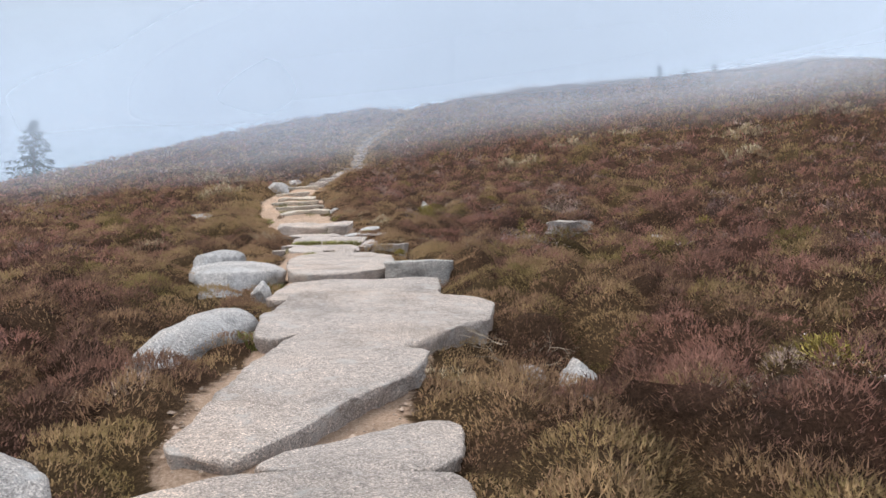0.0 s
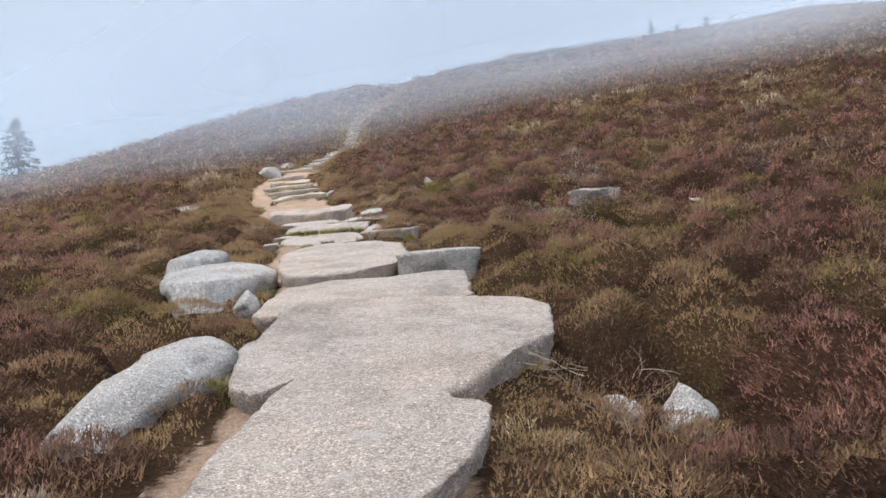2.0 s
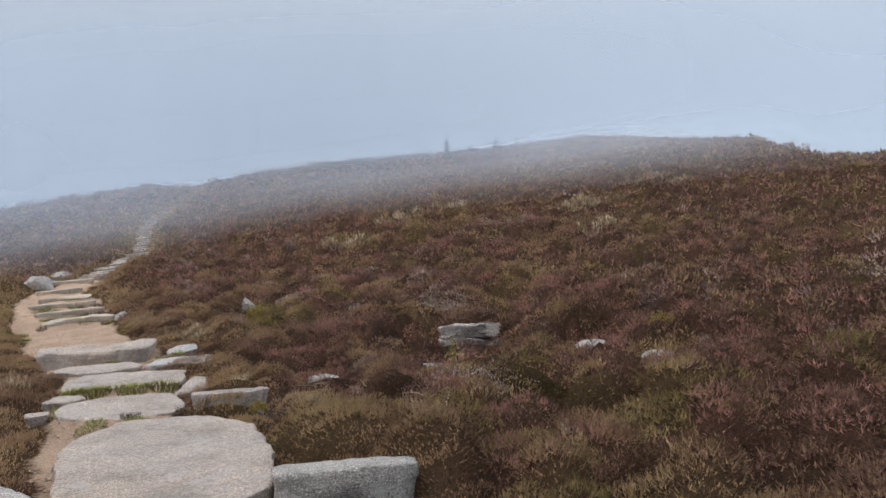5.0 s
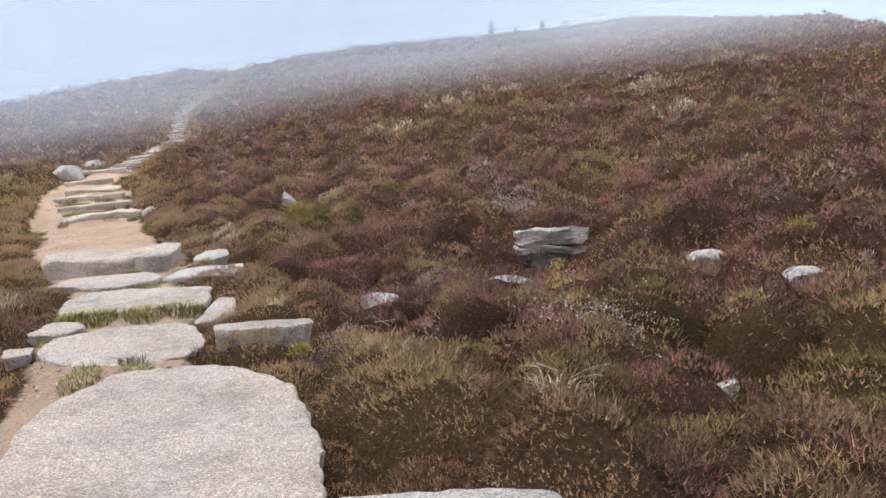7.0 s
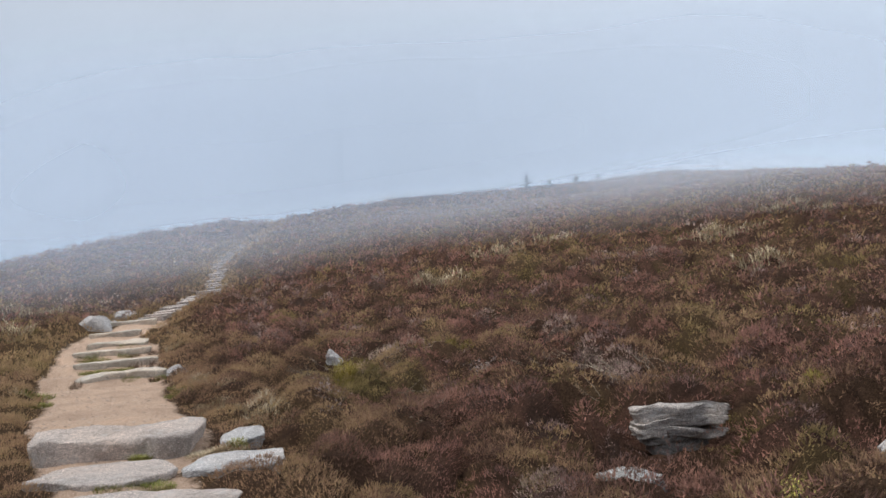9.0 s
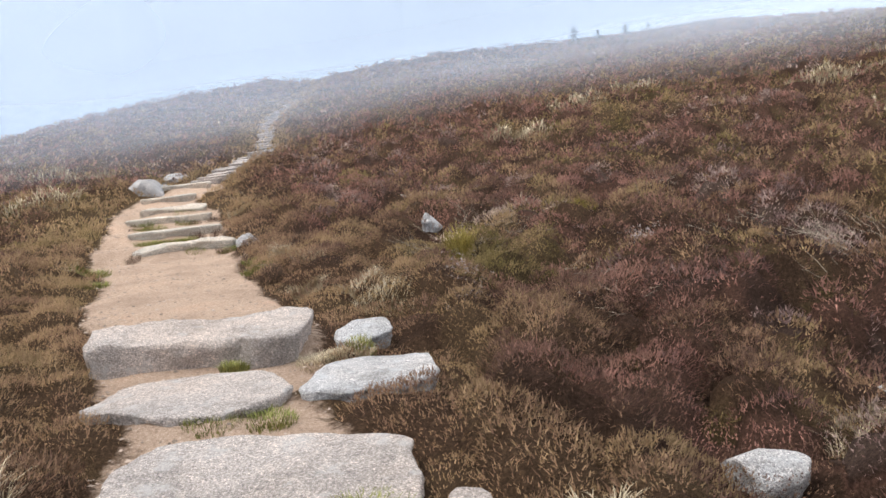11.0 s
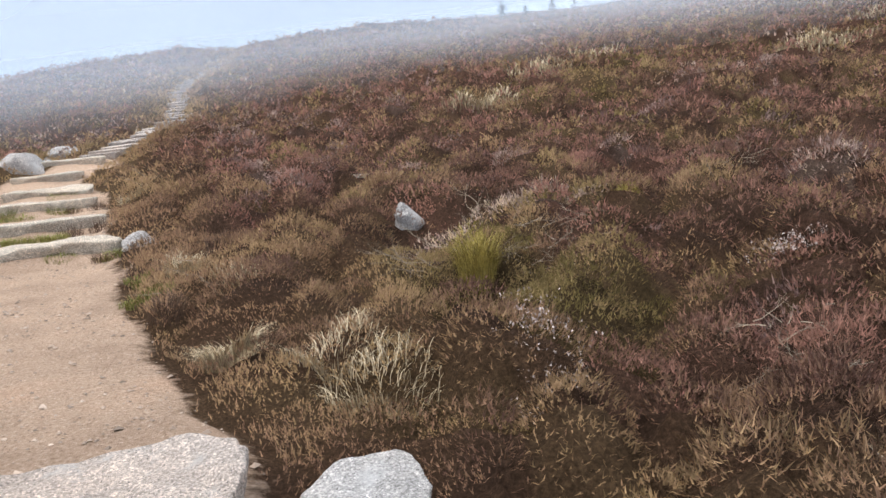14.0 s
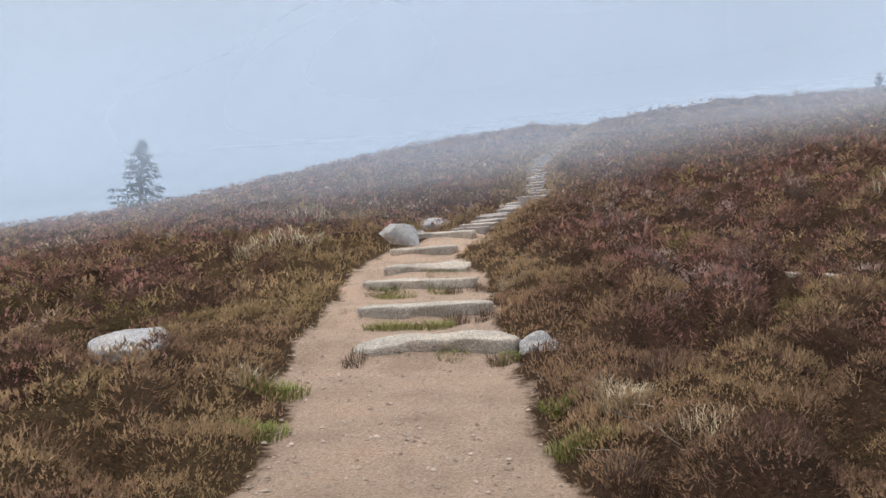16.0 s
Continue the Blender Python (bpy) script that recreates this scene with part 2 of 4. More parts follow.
def granite(name, tint, lichen, dark=0.0):
    """Coarse speckled granite with broad stains, lichen and weathering."""
    m, nt, b = mat(name)
    p = position(nt)
    broad = noise_tex(nt, p, 1.6, 5)
    col = ramp(nt, broad, ((0.3, tuple(0.72 * c for c in tint)), (0.5, tint), (0.7, tuple(min(1, 1.15 * c) for c in tint))))
    col = blend(nt, 0.5, col, ramp(nt, noise_tex(nt, p, 0.75, 4, 0.6), ((0.36, (0.82, 0.84, 0.86)), (0.5, (1.0, 0.98, 0.96)), (0.64, (1.16, 1.06, 0.97)))), "MULTIPLY")
    grain = noise_tex(nt, p, 85, 5, 0.9)
    col = blend(nt, 0.65, col, ramp(nt, grain, ((0.36, (0.12, 0.115, 0.11)), (0.45, (0.75, 0.74, 0.73)), (0.55, (1.15, 1.14, 1.12)), (0.63, (2.0, 1.97, 1.93)))), "MULTIPLY")
    col = blend(nt, 0.55, col, ramp(nt, noise_tex(nt, p, 19, 5, 0.75), ((0.34, (0.7, 0.69, 0.68)), (0.5, (1.05, 1.05, 1.05)), (0.64, (1.35, 1.34, 1.32)))), "MULTIPLY")
    cells = node(nt, "ShaderNodeTexVoronoi", Scale=115.0)
    nt.links.new(p, cells.inputs["Vector"])
    one = nt.nodes.new("ShaderNodeSeparateXYZ")
    nt.links.new(cells.outputs["Color"], one.inputs[0])
    col = blend(nt, 0.6, col, ramp(nt, one.outputs["X"], ((0.0, (0.45, 0.44, 0.43)), (0.3, (0.8, 0.79, 0.78)), (0.7, (1.1, 1.09, 1.08)), (1.0, (1.7, 1.68, 1.66)))), "MULTIPLY")
    vor = node(nt, "ShaderNodeTexVoronoi", Scale=60.0)
    nt.links.new(p, vor.inputs["Vector"])
    fleck = span(nt, vor.outputs["Distance"], 0.16, 0.26, 1, 0)
    pick = noise_tex(nt, p, 23, 2)
    both = nt.nodes.new("ShaderNodeMath")
    both.operation = "MULTIPLY"
    nt.links.new(fleck, both.inputs[0])
    nt.links.new(span(nt, pick, 0.48, 0.6), both.inputs[1])
    col = blend(nt, both.outputs[0], col, (0.10, 0.095, 0.09))
    patch = span(nt, noise_tex(nt, p, 4.5, 6, 0.65), 0.55, 0.66, 0, 0.7)
    col = blend(nt, patch, col, lichen)
    stain = span(nt, noise_tex(nt, p, 2.7, 5, 0.6), 0.56, 0.72, 0, 0.25 + dark)
    col = blend(nt, stain, col, (0.16, 0.145, 0.125))
    nt.links.new(col, b.inputs["Base Color"])
    b.inputs["Roughness"].default_value = 0.9
    h = blend(nt, 0.5, noise_tex(nt, p, 70, 4, 0.7), noise_tex(nt, p, 12, 6, 0.6))
    relief(nt, b, h, 1.0, 0.05)
    return m


M_SLAB = granite("granite_pale", (0.515, 0.445, 0.40), (0.56, 0.52, 0.485))
M_BOULDER = granite("granite_grey", (0.50, 0.48, 0.47), (0.58, 0.57, 0.56), 0.1)
M_BLOCK = granite("granite_lichened", (0.46, 0.44, 0.42), (0.64, 0.64, 0.61), 0.3)
M_STEP = granite("granite_buff", (0.57, 0.50, 0.42), (0.50, 0.46, 0.37), 0.12)
M_BED = granite("granite_bedded", (0.54, 0.475, 0.43), (0.62, 0.58, 0.55), 0.1)
nt, b = M_BED.node_tree, M_BED.node_tree.nodes["Principled BSDF"]
flat = node(nt, "ShaderNodeMapping", Scale=(3.0, 3.0, 34.0), Rotation=(0.0, radians(5), 0.0))
nt.links.new(position(nt), flat.inputs["Vector"])
seam = span(nt, noise_tex(nt, flat.outputs["Vector"], 1.0, 5, 0.65), 0.3, 0.43)
nt.links.new(blend(nt, seam, (0.07, 0.055, 0.05), b.inputs["Base Color"].links[0].from_socket), b.inputs["Base Color"])
# dark granite copy: shade under the overhanging beds, put into the colour
M_BED_SHADE = granite("granite_shade", (0.27, 0.245, 0.225), (0.45, 0.43, 0.41), 0.5)

HEATH = ((0.0, (0.11, 0.086, 0.034)), (0.12, (0.17, 0.124, 0.056)), (0.25, (0.27, 0.18, 0.098)), (0.36, (0.20, 0.12, 0.076)), (0.46, (0.078, 0.045, 0.036)), (0.56, (0.22, 0.12, 0.088)), (0.66, (0.26, 0.132, 0.102)), (0.75, (0.09, 0.053, 0.047)), (0.85, (0.24, 0.163, 0.142)), (0.93, (0.31, 0.23, 0.19)), (1.0, (0.43, 0.33, 0.22)))

M_GROUND, nt, b = mat("peat_and_gravel")
p = position(nt)
worn = nt.nodes.new("ShaderNodeAttribute")
worn.attribute_name = "worn"
grit = ramp(nt, noise_tex(nt, p, 48, 6, 0.85), ((0.34, (0.26, 0.172, 0.122)), (0.46, (0.51, 0.36, 0.26)), (0.56, (0.59, 0.43, 0.325)), (0.66, (0.80, 0.65, 0.535))))
grit = blend(nt, 0.55, grit, ramp(nt, noise_tex(nt, p, 1.3, 5), ((0.32, (0.62, 0.58, 0.55)), (0.55, (1.0, 0.98, 0.95)), (0.7, (1.15, 1.05, 0.98)))), "MULTIPLY")
# low shoots, moss and litter under the heather, in the tone of the bush above
low = nt.nodes.new("ShaderNodeAttribute")
low.attribute_name = "tone"
peat = blend(nt, 0.25, (0.042, 0.026, 0.017), ramp(nt, low.outputs["Fac"], HEATH))
peat = blend(nt, 0.85, peat, ramp(nt, noise_tex(nt, p, 40, 6, 0.85), ((0.36, (0.25, 0.24, 0.23)), (0.5, (0.8, 0.78, 0.76)), (0.64, (1.7, 1.65, 1.55)))), "MULTIPLY")
edge = blend(nt, 0.5, worn.outputs["Color"], noise_tex(nt, p, 9, 5, 0.7))
nt.links.new(blend(nt, span(nt, edge, 0.48, 0.62), peat, grit), b.inputs["Base Color"])
b.inputs["Roughness"].default_value = 0.95
b.inputs["Specular IOR Level"].default_value = 0.02
relief(nt, b, noise_tex(nt, p, 45, 6, 0.75), 1.0, 0.04)


def foliage(name, stops, scale, lo=0.55, hi=1.5, toned=0.0):
    """Small leaves and sprigs: patches of colour, each bush its own tone, each sprig a little different."""
    m, nt, b = mat(name)
    p = position(nt)
    fac = noise_tex(nt, p, scale, 4, 0.6)
    if toned:
        at = nt.nodes.new("ShaderNodeAttribute")
        at.attribute_name = "tone"
        mx = node(nt, "ShaderNodeMix")
        mx.inputs[0].default_value = toned
        nt.links.new(span(nt, fac, 0.3, 0.7), mx.inputs[2])
        nt.links.new(at.outputs["Fac"], mx.inputs[3])
        fac = mx.outputs[0]
    col = ramp(nt, fac, stops)
    g = nt.nodes.new("ShaderNodeNewGeometry")
    v = span(nt, g.outputs["Random Per Island"], 0, 1, lo, hi)
    sc = nt.nodes.new("ShaderNodeVectorMath")
    sc.operation = "SCALE"
    nt.links.new(col, sc.inputs[0])
    nt.links.new(v, sc.inputs["Scale"])
    nt.links.new(sc.outputs["Vector"], b.inputs["Base Color"])
    b.inputs["Roughness"].default_value = 0.85
    b.inputs["Specular IOR Level"].default_value = 0.05
    return m


def heath_leaf(name, stops):
    """Small scaly leaves that let light through; each lies in the rounded surface of its bush (attribute lay)."""
    m = foliage(name, stops, 0.42, 0.7, 1.3, 1.0)
    nt = m.node_tree
    b = nt.nodes["Principled BSDF"]
    colour = b.inputs["Base Color"].links[0].from_socket
    out = nt.nodes["Material Output"]
    lay = nt.nodes.new("ShaderNodeAttribute")
    lay.attribute_name = "lay"
    flip = nt.nodes.new("ShaderNodeVectorMath")
    flip.operation = "SCALE"
    flip.inputs["Scale"].default_value = -1.0
    nt.links.new(lay.outputs["Vector"], flip.inputs[0])
    dif, tra, both = nt.nodes.new("ShaderNodeBsdfDiffuse"), nt.nodes.new("ShaderNodeBsdfTranslucent"), nt.nodes.new("ShaderNodeAddShader")
    nt.links.new(lay.outputs["Vector"], dif.inputs["Normal"])
    nt.links.new(flip.outputs["Vector"], tra.inputs["Normal"])
    for s in (dif, tra):
        nt.links.new(colour, s.inputs["Color"])
    nt.links.new(dif.outputs[0], both.inputs[0])
    nt.links.new(tra.outputs[0], both.inputs[1])
    nt.links.new(both.outputs[0], out.inputs["Surface"])
    nt.nodes.remove(b)
    return m


M_HEATHER = heath_leaf("heather", HEATH)
M_STRAW = foliage("dead_grass", ((0.3, (0.40, 0.31, 0.19)), (0.7, (0.56, 0.46, 0.32))), 3)
M_GRASS = foliage("green_grass", ((0.3, (0.17, 0.18, 0.055)), (0.7, (0.29, 0.27, 0.095))), 2.5)
M_MOSS = foliage("yellow_moss", ((0.3, (0.25, 0.195, 0.055)), (0.7, (0.38, 0.30, 0.095))), 6)
M_NEEDLE = foliage("spruce_needles", ((0.3, (0.045, 0.07, 0.04)), (0.7, (0.08, 0.105, 0.06))), 1)
M_SEEDLING = foliage("yellowed_needles", ((0.3, (0.30, 0.25, 0.06)), (0.7, (0.44, 0.37, 0.12))), 6)
M_TWIG = foliage("bleached_twig", ((0.3, (0.22, 0.17, 0.125)), (0.7, (0.36, 0.29, 0.22))), 8, 0.7, 1.3)
M_DRY = foliage("dry_heather", ((0.3, (0.09, 0.06, 0.045)), (0.7, (0.17, 0.11, 0.08))), 5)
M_BLOOM = foliage("faded_bloom", ((0.3, (0.38, 0.30, 0.265)), (0.7, (0.52, 0.43, 0.39))), 8)
M_BARK = foliage("bark", ((0.3, (0.07, 0.055, 0.045)), (0.7, (0.13, 0.11, 0.09))), 5)
M_GRAVEL = foliage("gravel", ((0.3, (0.33, 0.245, 0.185)), (0.7, (0.46, 0.36, 0.29))), 3, 0.5, 1.4)


# ---- the ground, one sheet to the horizon ----
def raw_mesh(name, verts, faces, material, smooth=False):
    me = bpy.data.meshes.new(name)
    verts = np.asarray(verts, np.float32)
    faces = np.asarray(faces, np.int32)
    k = faces.shape[1]
    me.vertices.add(len(verts))
    me.vertices.foreach_set("co", verts.ravel())
    me.loops.add(faces.size)
    me.loops.foreach_set("vertex_index", faces.ravel())
    me.polygons.add(len(faces))
    me.polygons.foreach_set("loop_start", np.arange(0, faces.size, k, dtype=np.int32))
    me.update(calc_edges=True)
    me.polygons.foreach_set("use_smooth", np.full(len(faces), smooth))
    me.materials.append(material)
    return me


def build_ground():
    n_ang = 440
    rad = [0.0]
    while rad[-1] < 1600:
        rad.append(rad[-1] + 0.11 + 0.0155 * rad[-1])
    rad = np.array(rad[1:])
    ang = np.linspace(0, 2 * np.pi, n_ang, endpoint=False)
    cx, cy = -2.0, 14.0
    x = cx + np.outer(rad, np.cos(ang))
    y = cy + np.outer(rad, np.sin(ang))
    z = moor(x, y) - (0.02 + 0.09 * np.clip(-path_inside(x, y) / 0.7, 0, 1)) * (1 - path_mask(x, y))
    v = np.stack([x, y, z], -1).reshape(-1, 3)
    i, j = np.meshgrid(np.arange(len(rad) - 1), np.arange(n_ang), indexing="ij")
    a, b2 = i * n_ang + j, i * n_ang + (j + 1) % n_ang
    f = np.stack([a, a + n_ang, b2 + n_ang, b2], -1).reshape(-1, 4)
    # close the middle
    c = len(v)
    v = np.vstack([v, [[cx, cy, float(moor(cx, cy))]]])
    me = raw_mesh("ground", v, f, M_GROUND, True)
    bm = bmesh.new()
    bm.from_mesh(me)
    bm.verts.ensure_lookup_table()
    for k in range(n_ang):
        bm.faces.new((bm.verts[c], bm.verts[k], bm.verts[(k + 1) % n_ang])).smooth = True
    bm.to_mesh(me)
    bm.free()
    at = me.attributes.new("worn", "FLOAT", "POINT")
    at.data.foreach_set("value", path_mask(v[:, 0], v[:, 1]).astype(np.float32))
    at = me.attributes.new("tone", "FLOAT", "POINT")
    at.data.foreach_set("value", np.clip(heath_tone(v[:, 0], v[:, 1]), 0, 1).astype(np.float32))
    return tagged(new("ground", me), "brown peat moorland hillside with a worn gravel path", "ground", kind="structure")



# ---- stones ----


def stone(name, label, cx, cy, ring, lift, thick, material, level=0.5, dome=0.0, seed=0, rough=0.018, group="", edge=0.018, dip=0.0, cuts=0, layers=0.0, parent=None, side_shown=0.0, lip=(), under=0.05):
    """A stone with the outline ring about (cx, cy). lift: how far its top stands over the moor; level: 1 a flat top, 0 one that follows the slope;
    cuts: broken faces; layers: depth of bedding cracks round its sides."""
    r = np.array(ring, float)
    q = np.roll(r, -1, 0)
    r = np.stack([0.86 * r + 0.14 * q, 0.14 * r + 0.86 * q], 1).reshape(-1, 2)
    s = np.r_[0, np.cumsum(np.hypot(*(np.roll(r, -1, 0) - r).T))]
    n = 140 if np.ptp(r[:, 1]) > 1.5 else 88
    t = np.linspace(0, s[-1], n, endpoint=False)
    rx, ry = np.interp(t, s, np.r_[r[:, 0], r[0, 0]]), np.interp(t, s, np.r_[r[:, 1], r[0, 1]])
    reach = np.hypot(rx, ry)
    size = max(np.ptp(rx), np.ptp(ry))
    edge = min(1.1 * edge, 0.2 * size)
    base = float(land(cx, cy))
    FOOT.append((cx, cy, np.arctan2(ry, rx), reach, base + lift, side_shown or min(0.085, 0.5 * thick)))
    gx = (float(land(cx + 0.2, cy)) - float(land(cx - 0.2, cy))) / 0.4
    gy = (float(land(cx, cy + 0.2)) - float(land(cx, cy - 0.2))) / 0.4 + dip

    def height(x, y):
        at = Vector((cx + x, cy + y, seed * 3.7))
        nz = noise.fractal(at * 1.5, 1.0, 2.0, 5) * rough + abs(noise.noise(at * 3.1)) * rough * 0.5 + noise.noise(at * 13) * rough * 0.2
        for (ax, ay), (bx, by) in zip(lip, lip[1:]):
            ux, uy = bx - ax, by - ay
            along = ((x - ax) * ux + (y - ay) * uy) / (ux * ux + uy * uy)
            across = ((x - ax) * uy - (y - ay) * ux) / math.hypot(ux, uy)
            if -0.1 < along < 1.1 and across > 0:
                nz -= 0.035 * max(0, 1 - across / 0.3) * min(1, across / 0.02)
        return base + lift + (1 - level) * (gx * x + gy * y) + nz

    verts, faces = [(cx, cy, height(0, 0) + dome)], []
    rows = [(f, 0.0, 1.0) for f in (np.linspace(0.05, 1, 26) ** 0.85 if size > 1.5 else np.linspace(0.12, 1, 11) ** 0.8)]
    rows += [(1.0, 1 - math.cos(w), 1 - math.sin(w)) for w in (0.4, 0.8, 1.2, math.pi / 2)]
    rows += [(1.0, 1.6, 0.0), (1.0, 2.2, 0.0), (1.0, 3.0, 0.0), (1.0, 4.0, 0.0), (1.0, 5.0, 0.0), (1.0, 6.0, 0.0), (1.0, 7.0, 0.0)]
    for f, deep, tuck in rows:
        for k in range(n):
            # chipped here, worn round there
            v = noise.noise(Vector((rx[k] * 2.6 + seed, ry[k] * 2.6, 1.7))) + 0.5 * noise.noise(Vector((rx[k] * 9 + seed, ry[k] * 9, 4.1)))
            e = edge * max(0.25, 1 + 1.5 * v)
            jag = 1 + (0.05 * noise.noise(Vector((rx[k] * 4, ry[k] * 4, seed * 5.1))) + 0.03 * noise.noise(Vector((rx[k] * 13, ry[k] * 13, seed))) + 0.014 * noise.noise(Vector((rx[k] * 34, ry[k] * 34, seed)))) * min(1, 0.8 / reach[k])
            g = f * jag * (1 - tuck * min(0.6, e / reach[k]))
            if deep > 1:
                side = noise.noise(Vector((rx[k] * 6, ry[k] * 6 + deep * 1.3, seed * 2.3))) * 0.035 + noise.noise(Vector((rx[k] * 15, ry[k] * 15 + deep * 3, seed))) * 0.018
                side += layers * math.sin(deep * 3.3 + 1.5 * noise.noise(Vector((rx[k] * 3, seed, 0)))) - under * (deep - 1) / 3
                g *= 1 + max(-0.6, side / reach[k])
            drop = e * min(1, deep) + (thick - e) * max(0, deep - 1) / 6
            x, y = rx[k] * g, ry[k] * g
            verts.append((cx + x, cy + y, height(x, y) + dome * (1 - min(1, f) ** 2.2) - drop))
    m = len(rows)
    for k in range(n):
        faces.append((0, 1 + k, 1 + (k + 1) % n))
        for w in range(m - 1):
            a, b2 = 1 + w * n + k, 1 + w * n + (k + 1) % n
            faces.append((a, a + n, b2 + n, b2))
    faces.append(tuple(1 + (m - 1) * n + k for k in reversed(range(n))))
    if cuts:
        rc = random.Random(seed)
        p = np.array(verts)
        mid = np.array([cx, cy, base + lift - 0.5 * thick])
        for c in range(cuts):
            phi, tau = 2 * math.pi * (c + rc.uniform(0, 0.8)) / cuts, radians(rc.uniform(22, 62))
            nv = np.array([math.cos(phi) * math.cos(tau), math.sin(phi) * math.cos(tau), math.sin(tau)])
            d = (p - mid) @ nv
            over = np.maximum(0, d - d.max() * rc.uniform(0.72, 0.88))
            p = p - nv * (0.93 * over)[:, None]
        verts = [tuple(v) for v in p]
    me = bpy.data.meshes.new(name)
    me.from_pydata(verts, [], faces)
    me.polygons.foreach_set("use_smooth", [True] * len(faces))
    me.materials.append(material)
    bm = bmesh.new()
    bm.from_mesh(me)
    bmesh.ops.recalc_face_normals(bm, faces=bm.faces)
    for f in bm.faces:
        f.smooth = True
    bm.to_mesh(me)
    bm.free()
    if parent:
        ob = new(name, me)
        ob.parent = parent
        return tagged(ob, label) if label else ob
    return tagged(new(name, me), label, "stone", group)


def under_stone(x, y, grow):
    """Which of the places lie under a stone, or within grow metres of one."""
    hit = np.zeros(len(x), bool)
    for cx, cy, ang, reach, _, _ in FOOT:
        dx, dy = x - cx, y - cy
        far = reach.max() + 0.6
        near = np.nonzero((np.abs(dx) < far) & (np.abs(dy) < far))[0]
        if len(near):
            o = np.argsort(ang)
            lim = np.interp(np.arctan2(dy[near], dx[near]), ang[o], reach[o], period=2 * np.pi)
            hit[near] |= np.hypot(dx[near], dy[near]) < lim + (grow[near] if np.ndim(grow) else grow)
    return hit


PATHWAY = "granite slabs of the path"
stone("paving_slab", "pale granite slab bedded flush in the worn path", -0.45, 3.05, [(-0.72, -0.45), (-0.68, 0.2), (-0.39, 0.42), (0.02, 0.5), (0.49, 0.52), (0.6, 0.38), (0.66, -0.4)], 0.09, 0.3, M_SLAB, seed=1, group=PATHWAY)
stone("boulder", "grey rounded granite boulder beside the path in heather", -1.85, 3.25, [(-0.5, -0.5), (-0.45, 0.35), (-0.22, 0.66), (0.06, 0.45), (0.32, 0.13), (0.52, -0.2), (0.45, -0.5)], 0.14, 0.5, M_BOULDER, dome=0.1, seed=2, side_shown=0.3, cuts=4, edge=0.075)
stone("paving_slab", "long pale granite slab set across the path", -0.22, 3.99, [(-0.55, -0.42), (-0.47, -0.16), (-0.2, 0.14), (0.01, 0.36), (0.27, 0.52), (0.37, 0.4), (0.35, -0.15), (0.27, -0.33), (-0.07, -0.40)], 0.05, 0.3, M_SLAB, seed=3, group=PATHWAY, edge=0.0225)
stone("paving_slab", "large pale granite slab, undercut along one edge", -0.64, 5.2, [(-0.6, -1.45), (-0.6, -0.6), (-0.56, 0.3), (-0.5, 0.95), (-0.36, 1.3), (-0.08, 1.0), (0.38, 0.78), (0.46, 0.62), (0.58, 0.52), (0.58, 0.3), (0.5, 0.02), (0.22, -0.5), (-0.03, -1.17), (-0.22, -1.5)], 0.13, 0.33, M_SLAB, level=0.2, dip=0.065, seed=4, side_shown=0.2, group=PATHWAY, edge=0.022)
stone("paving_slab", "broad pale granite slab with a shallow crack", -0.55, 7.16, [(-0.88, -0.8), (-0.97, -0.26), (-0.94, 0.46), (-0.92, 1.1), (-0.9, 1.45), (-0.4, 1.5), (0.51, 1.4), (0.99, 1.22), (1.1, 0.9), (1.06, 0.45), (0.98, 0.05), (0.78, -0.2), (0.6, -0.6), (0.42, -0.95), (0.26, -1.1), (0.04, -1.12), (-0.29, -0.95), (-0.48, -0.78), (-0.66, -1.0)], 0.17, 0.4, M_SLAB, level=-0.3, seed=5, side_shown=0.2, lip=((-0.78, 1.2), (-0.5, 1.05), (-0.34, 0.84), (-0.32, 0.62)), group=PATHWAY, edge=0.022)
stone("paving_slab", "pale granite slab behind a broad slab", -1.0, 9.2, [(-0.82, -0.6), (-0.85, 0.15), (-0.8, 0.75), (-0.4, 1.05), (0.2, 1.16), (0.7, 1.18), (1.0, 1.1), (1.02, -0.3), (0.41, -0.6), (-0.2, -0.7)], 0.12, 0.34, M_SLAB, level=-0.1, seed=6, side_shown=0.36, group=PATHWAY)
stone("paving_slab", "large pale granite slab sloping up the path", -1.5, 12.2, [(-0.62, -0.95), (-0.84, 0.4), (-0.72, 1.1), (-0.45, 1.55), (0.1, 1.6), (0.5, 1.2), (0.74, 0.8), (0.82, 0.0), (0.8, -1.3), (0.4, -1.75), (-0.1, -2.0), (-0.45, -1.6)], 0.17, 0.36, M_SLAB, level=0.2, seed=7, side_shown=0.27, group=PATHWAY, edge=0.022)
stone("granite_block", "squared lichen-mottled granite block on edge beside the slabs", -0.28, 10.75, [(-0.46, 0.28), (-0.45, -0.03), (-0.2, -0.12), (0.2, -0.2), (0.45, -0.25), (0.47, 0.0), (0.2, 0.14)], 0.30, 0.5, M_BLOCK, level=1.0, dome=0.01, seed=8, side_shown=0.4, cuts=0, edge=0.022)
stone("boulder", "grey flat-topped granite boulder half sunk in heather", -2.72, 11.0, [(-0.55, -0.35), (-0.8, 0.6), (-0.55, 1.25), (0.2, 1.15), (0.6, 0.5), (0.66, -0.27), (0.37, -0.7), (0.3, -1.1), (0.1, -1.15), (-0.24, -0.9)], 0.2, 0.55, M_BOULDER, dome=0.06, seed=9, side_shown=0.4, cuts=4, edge=0.075, level=0.2)
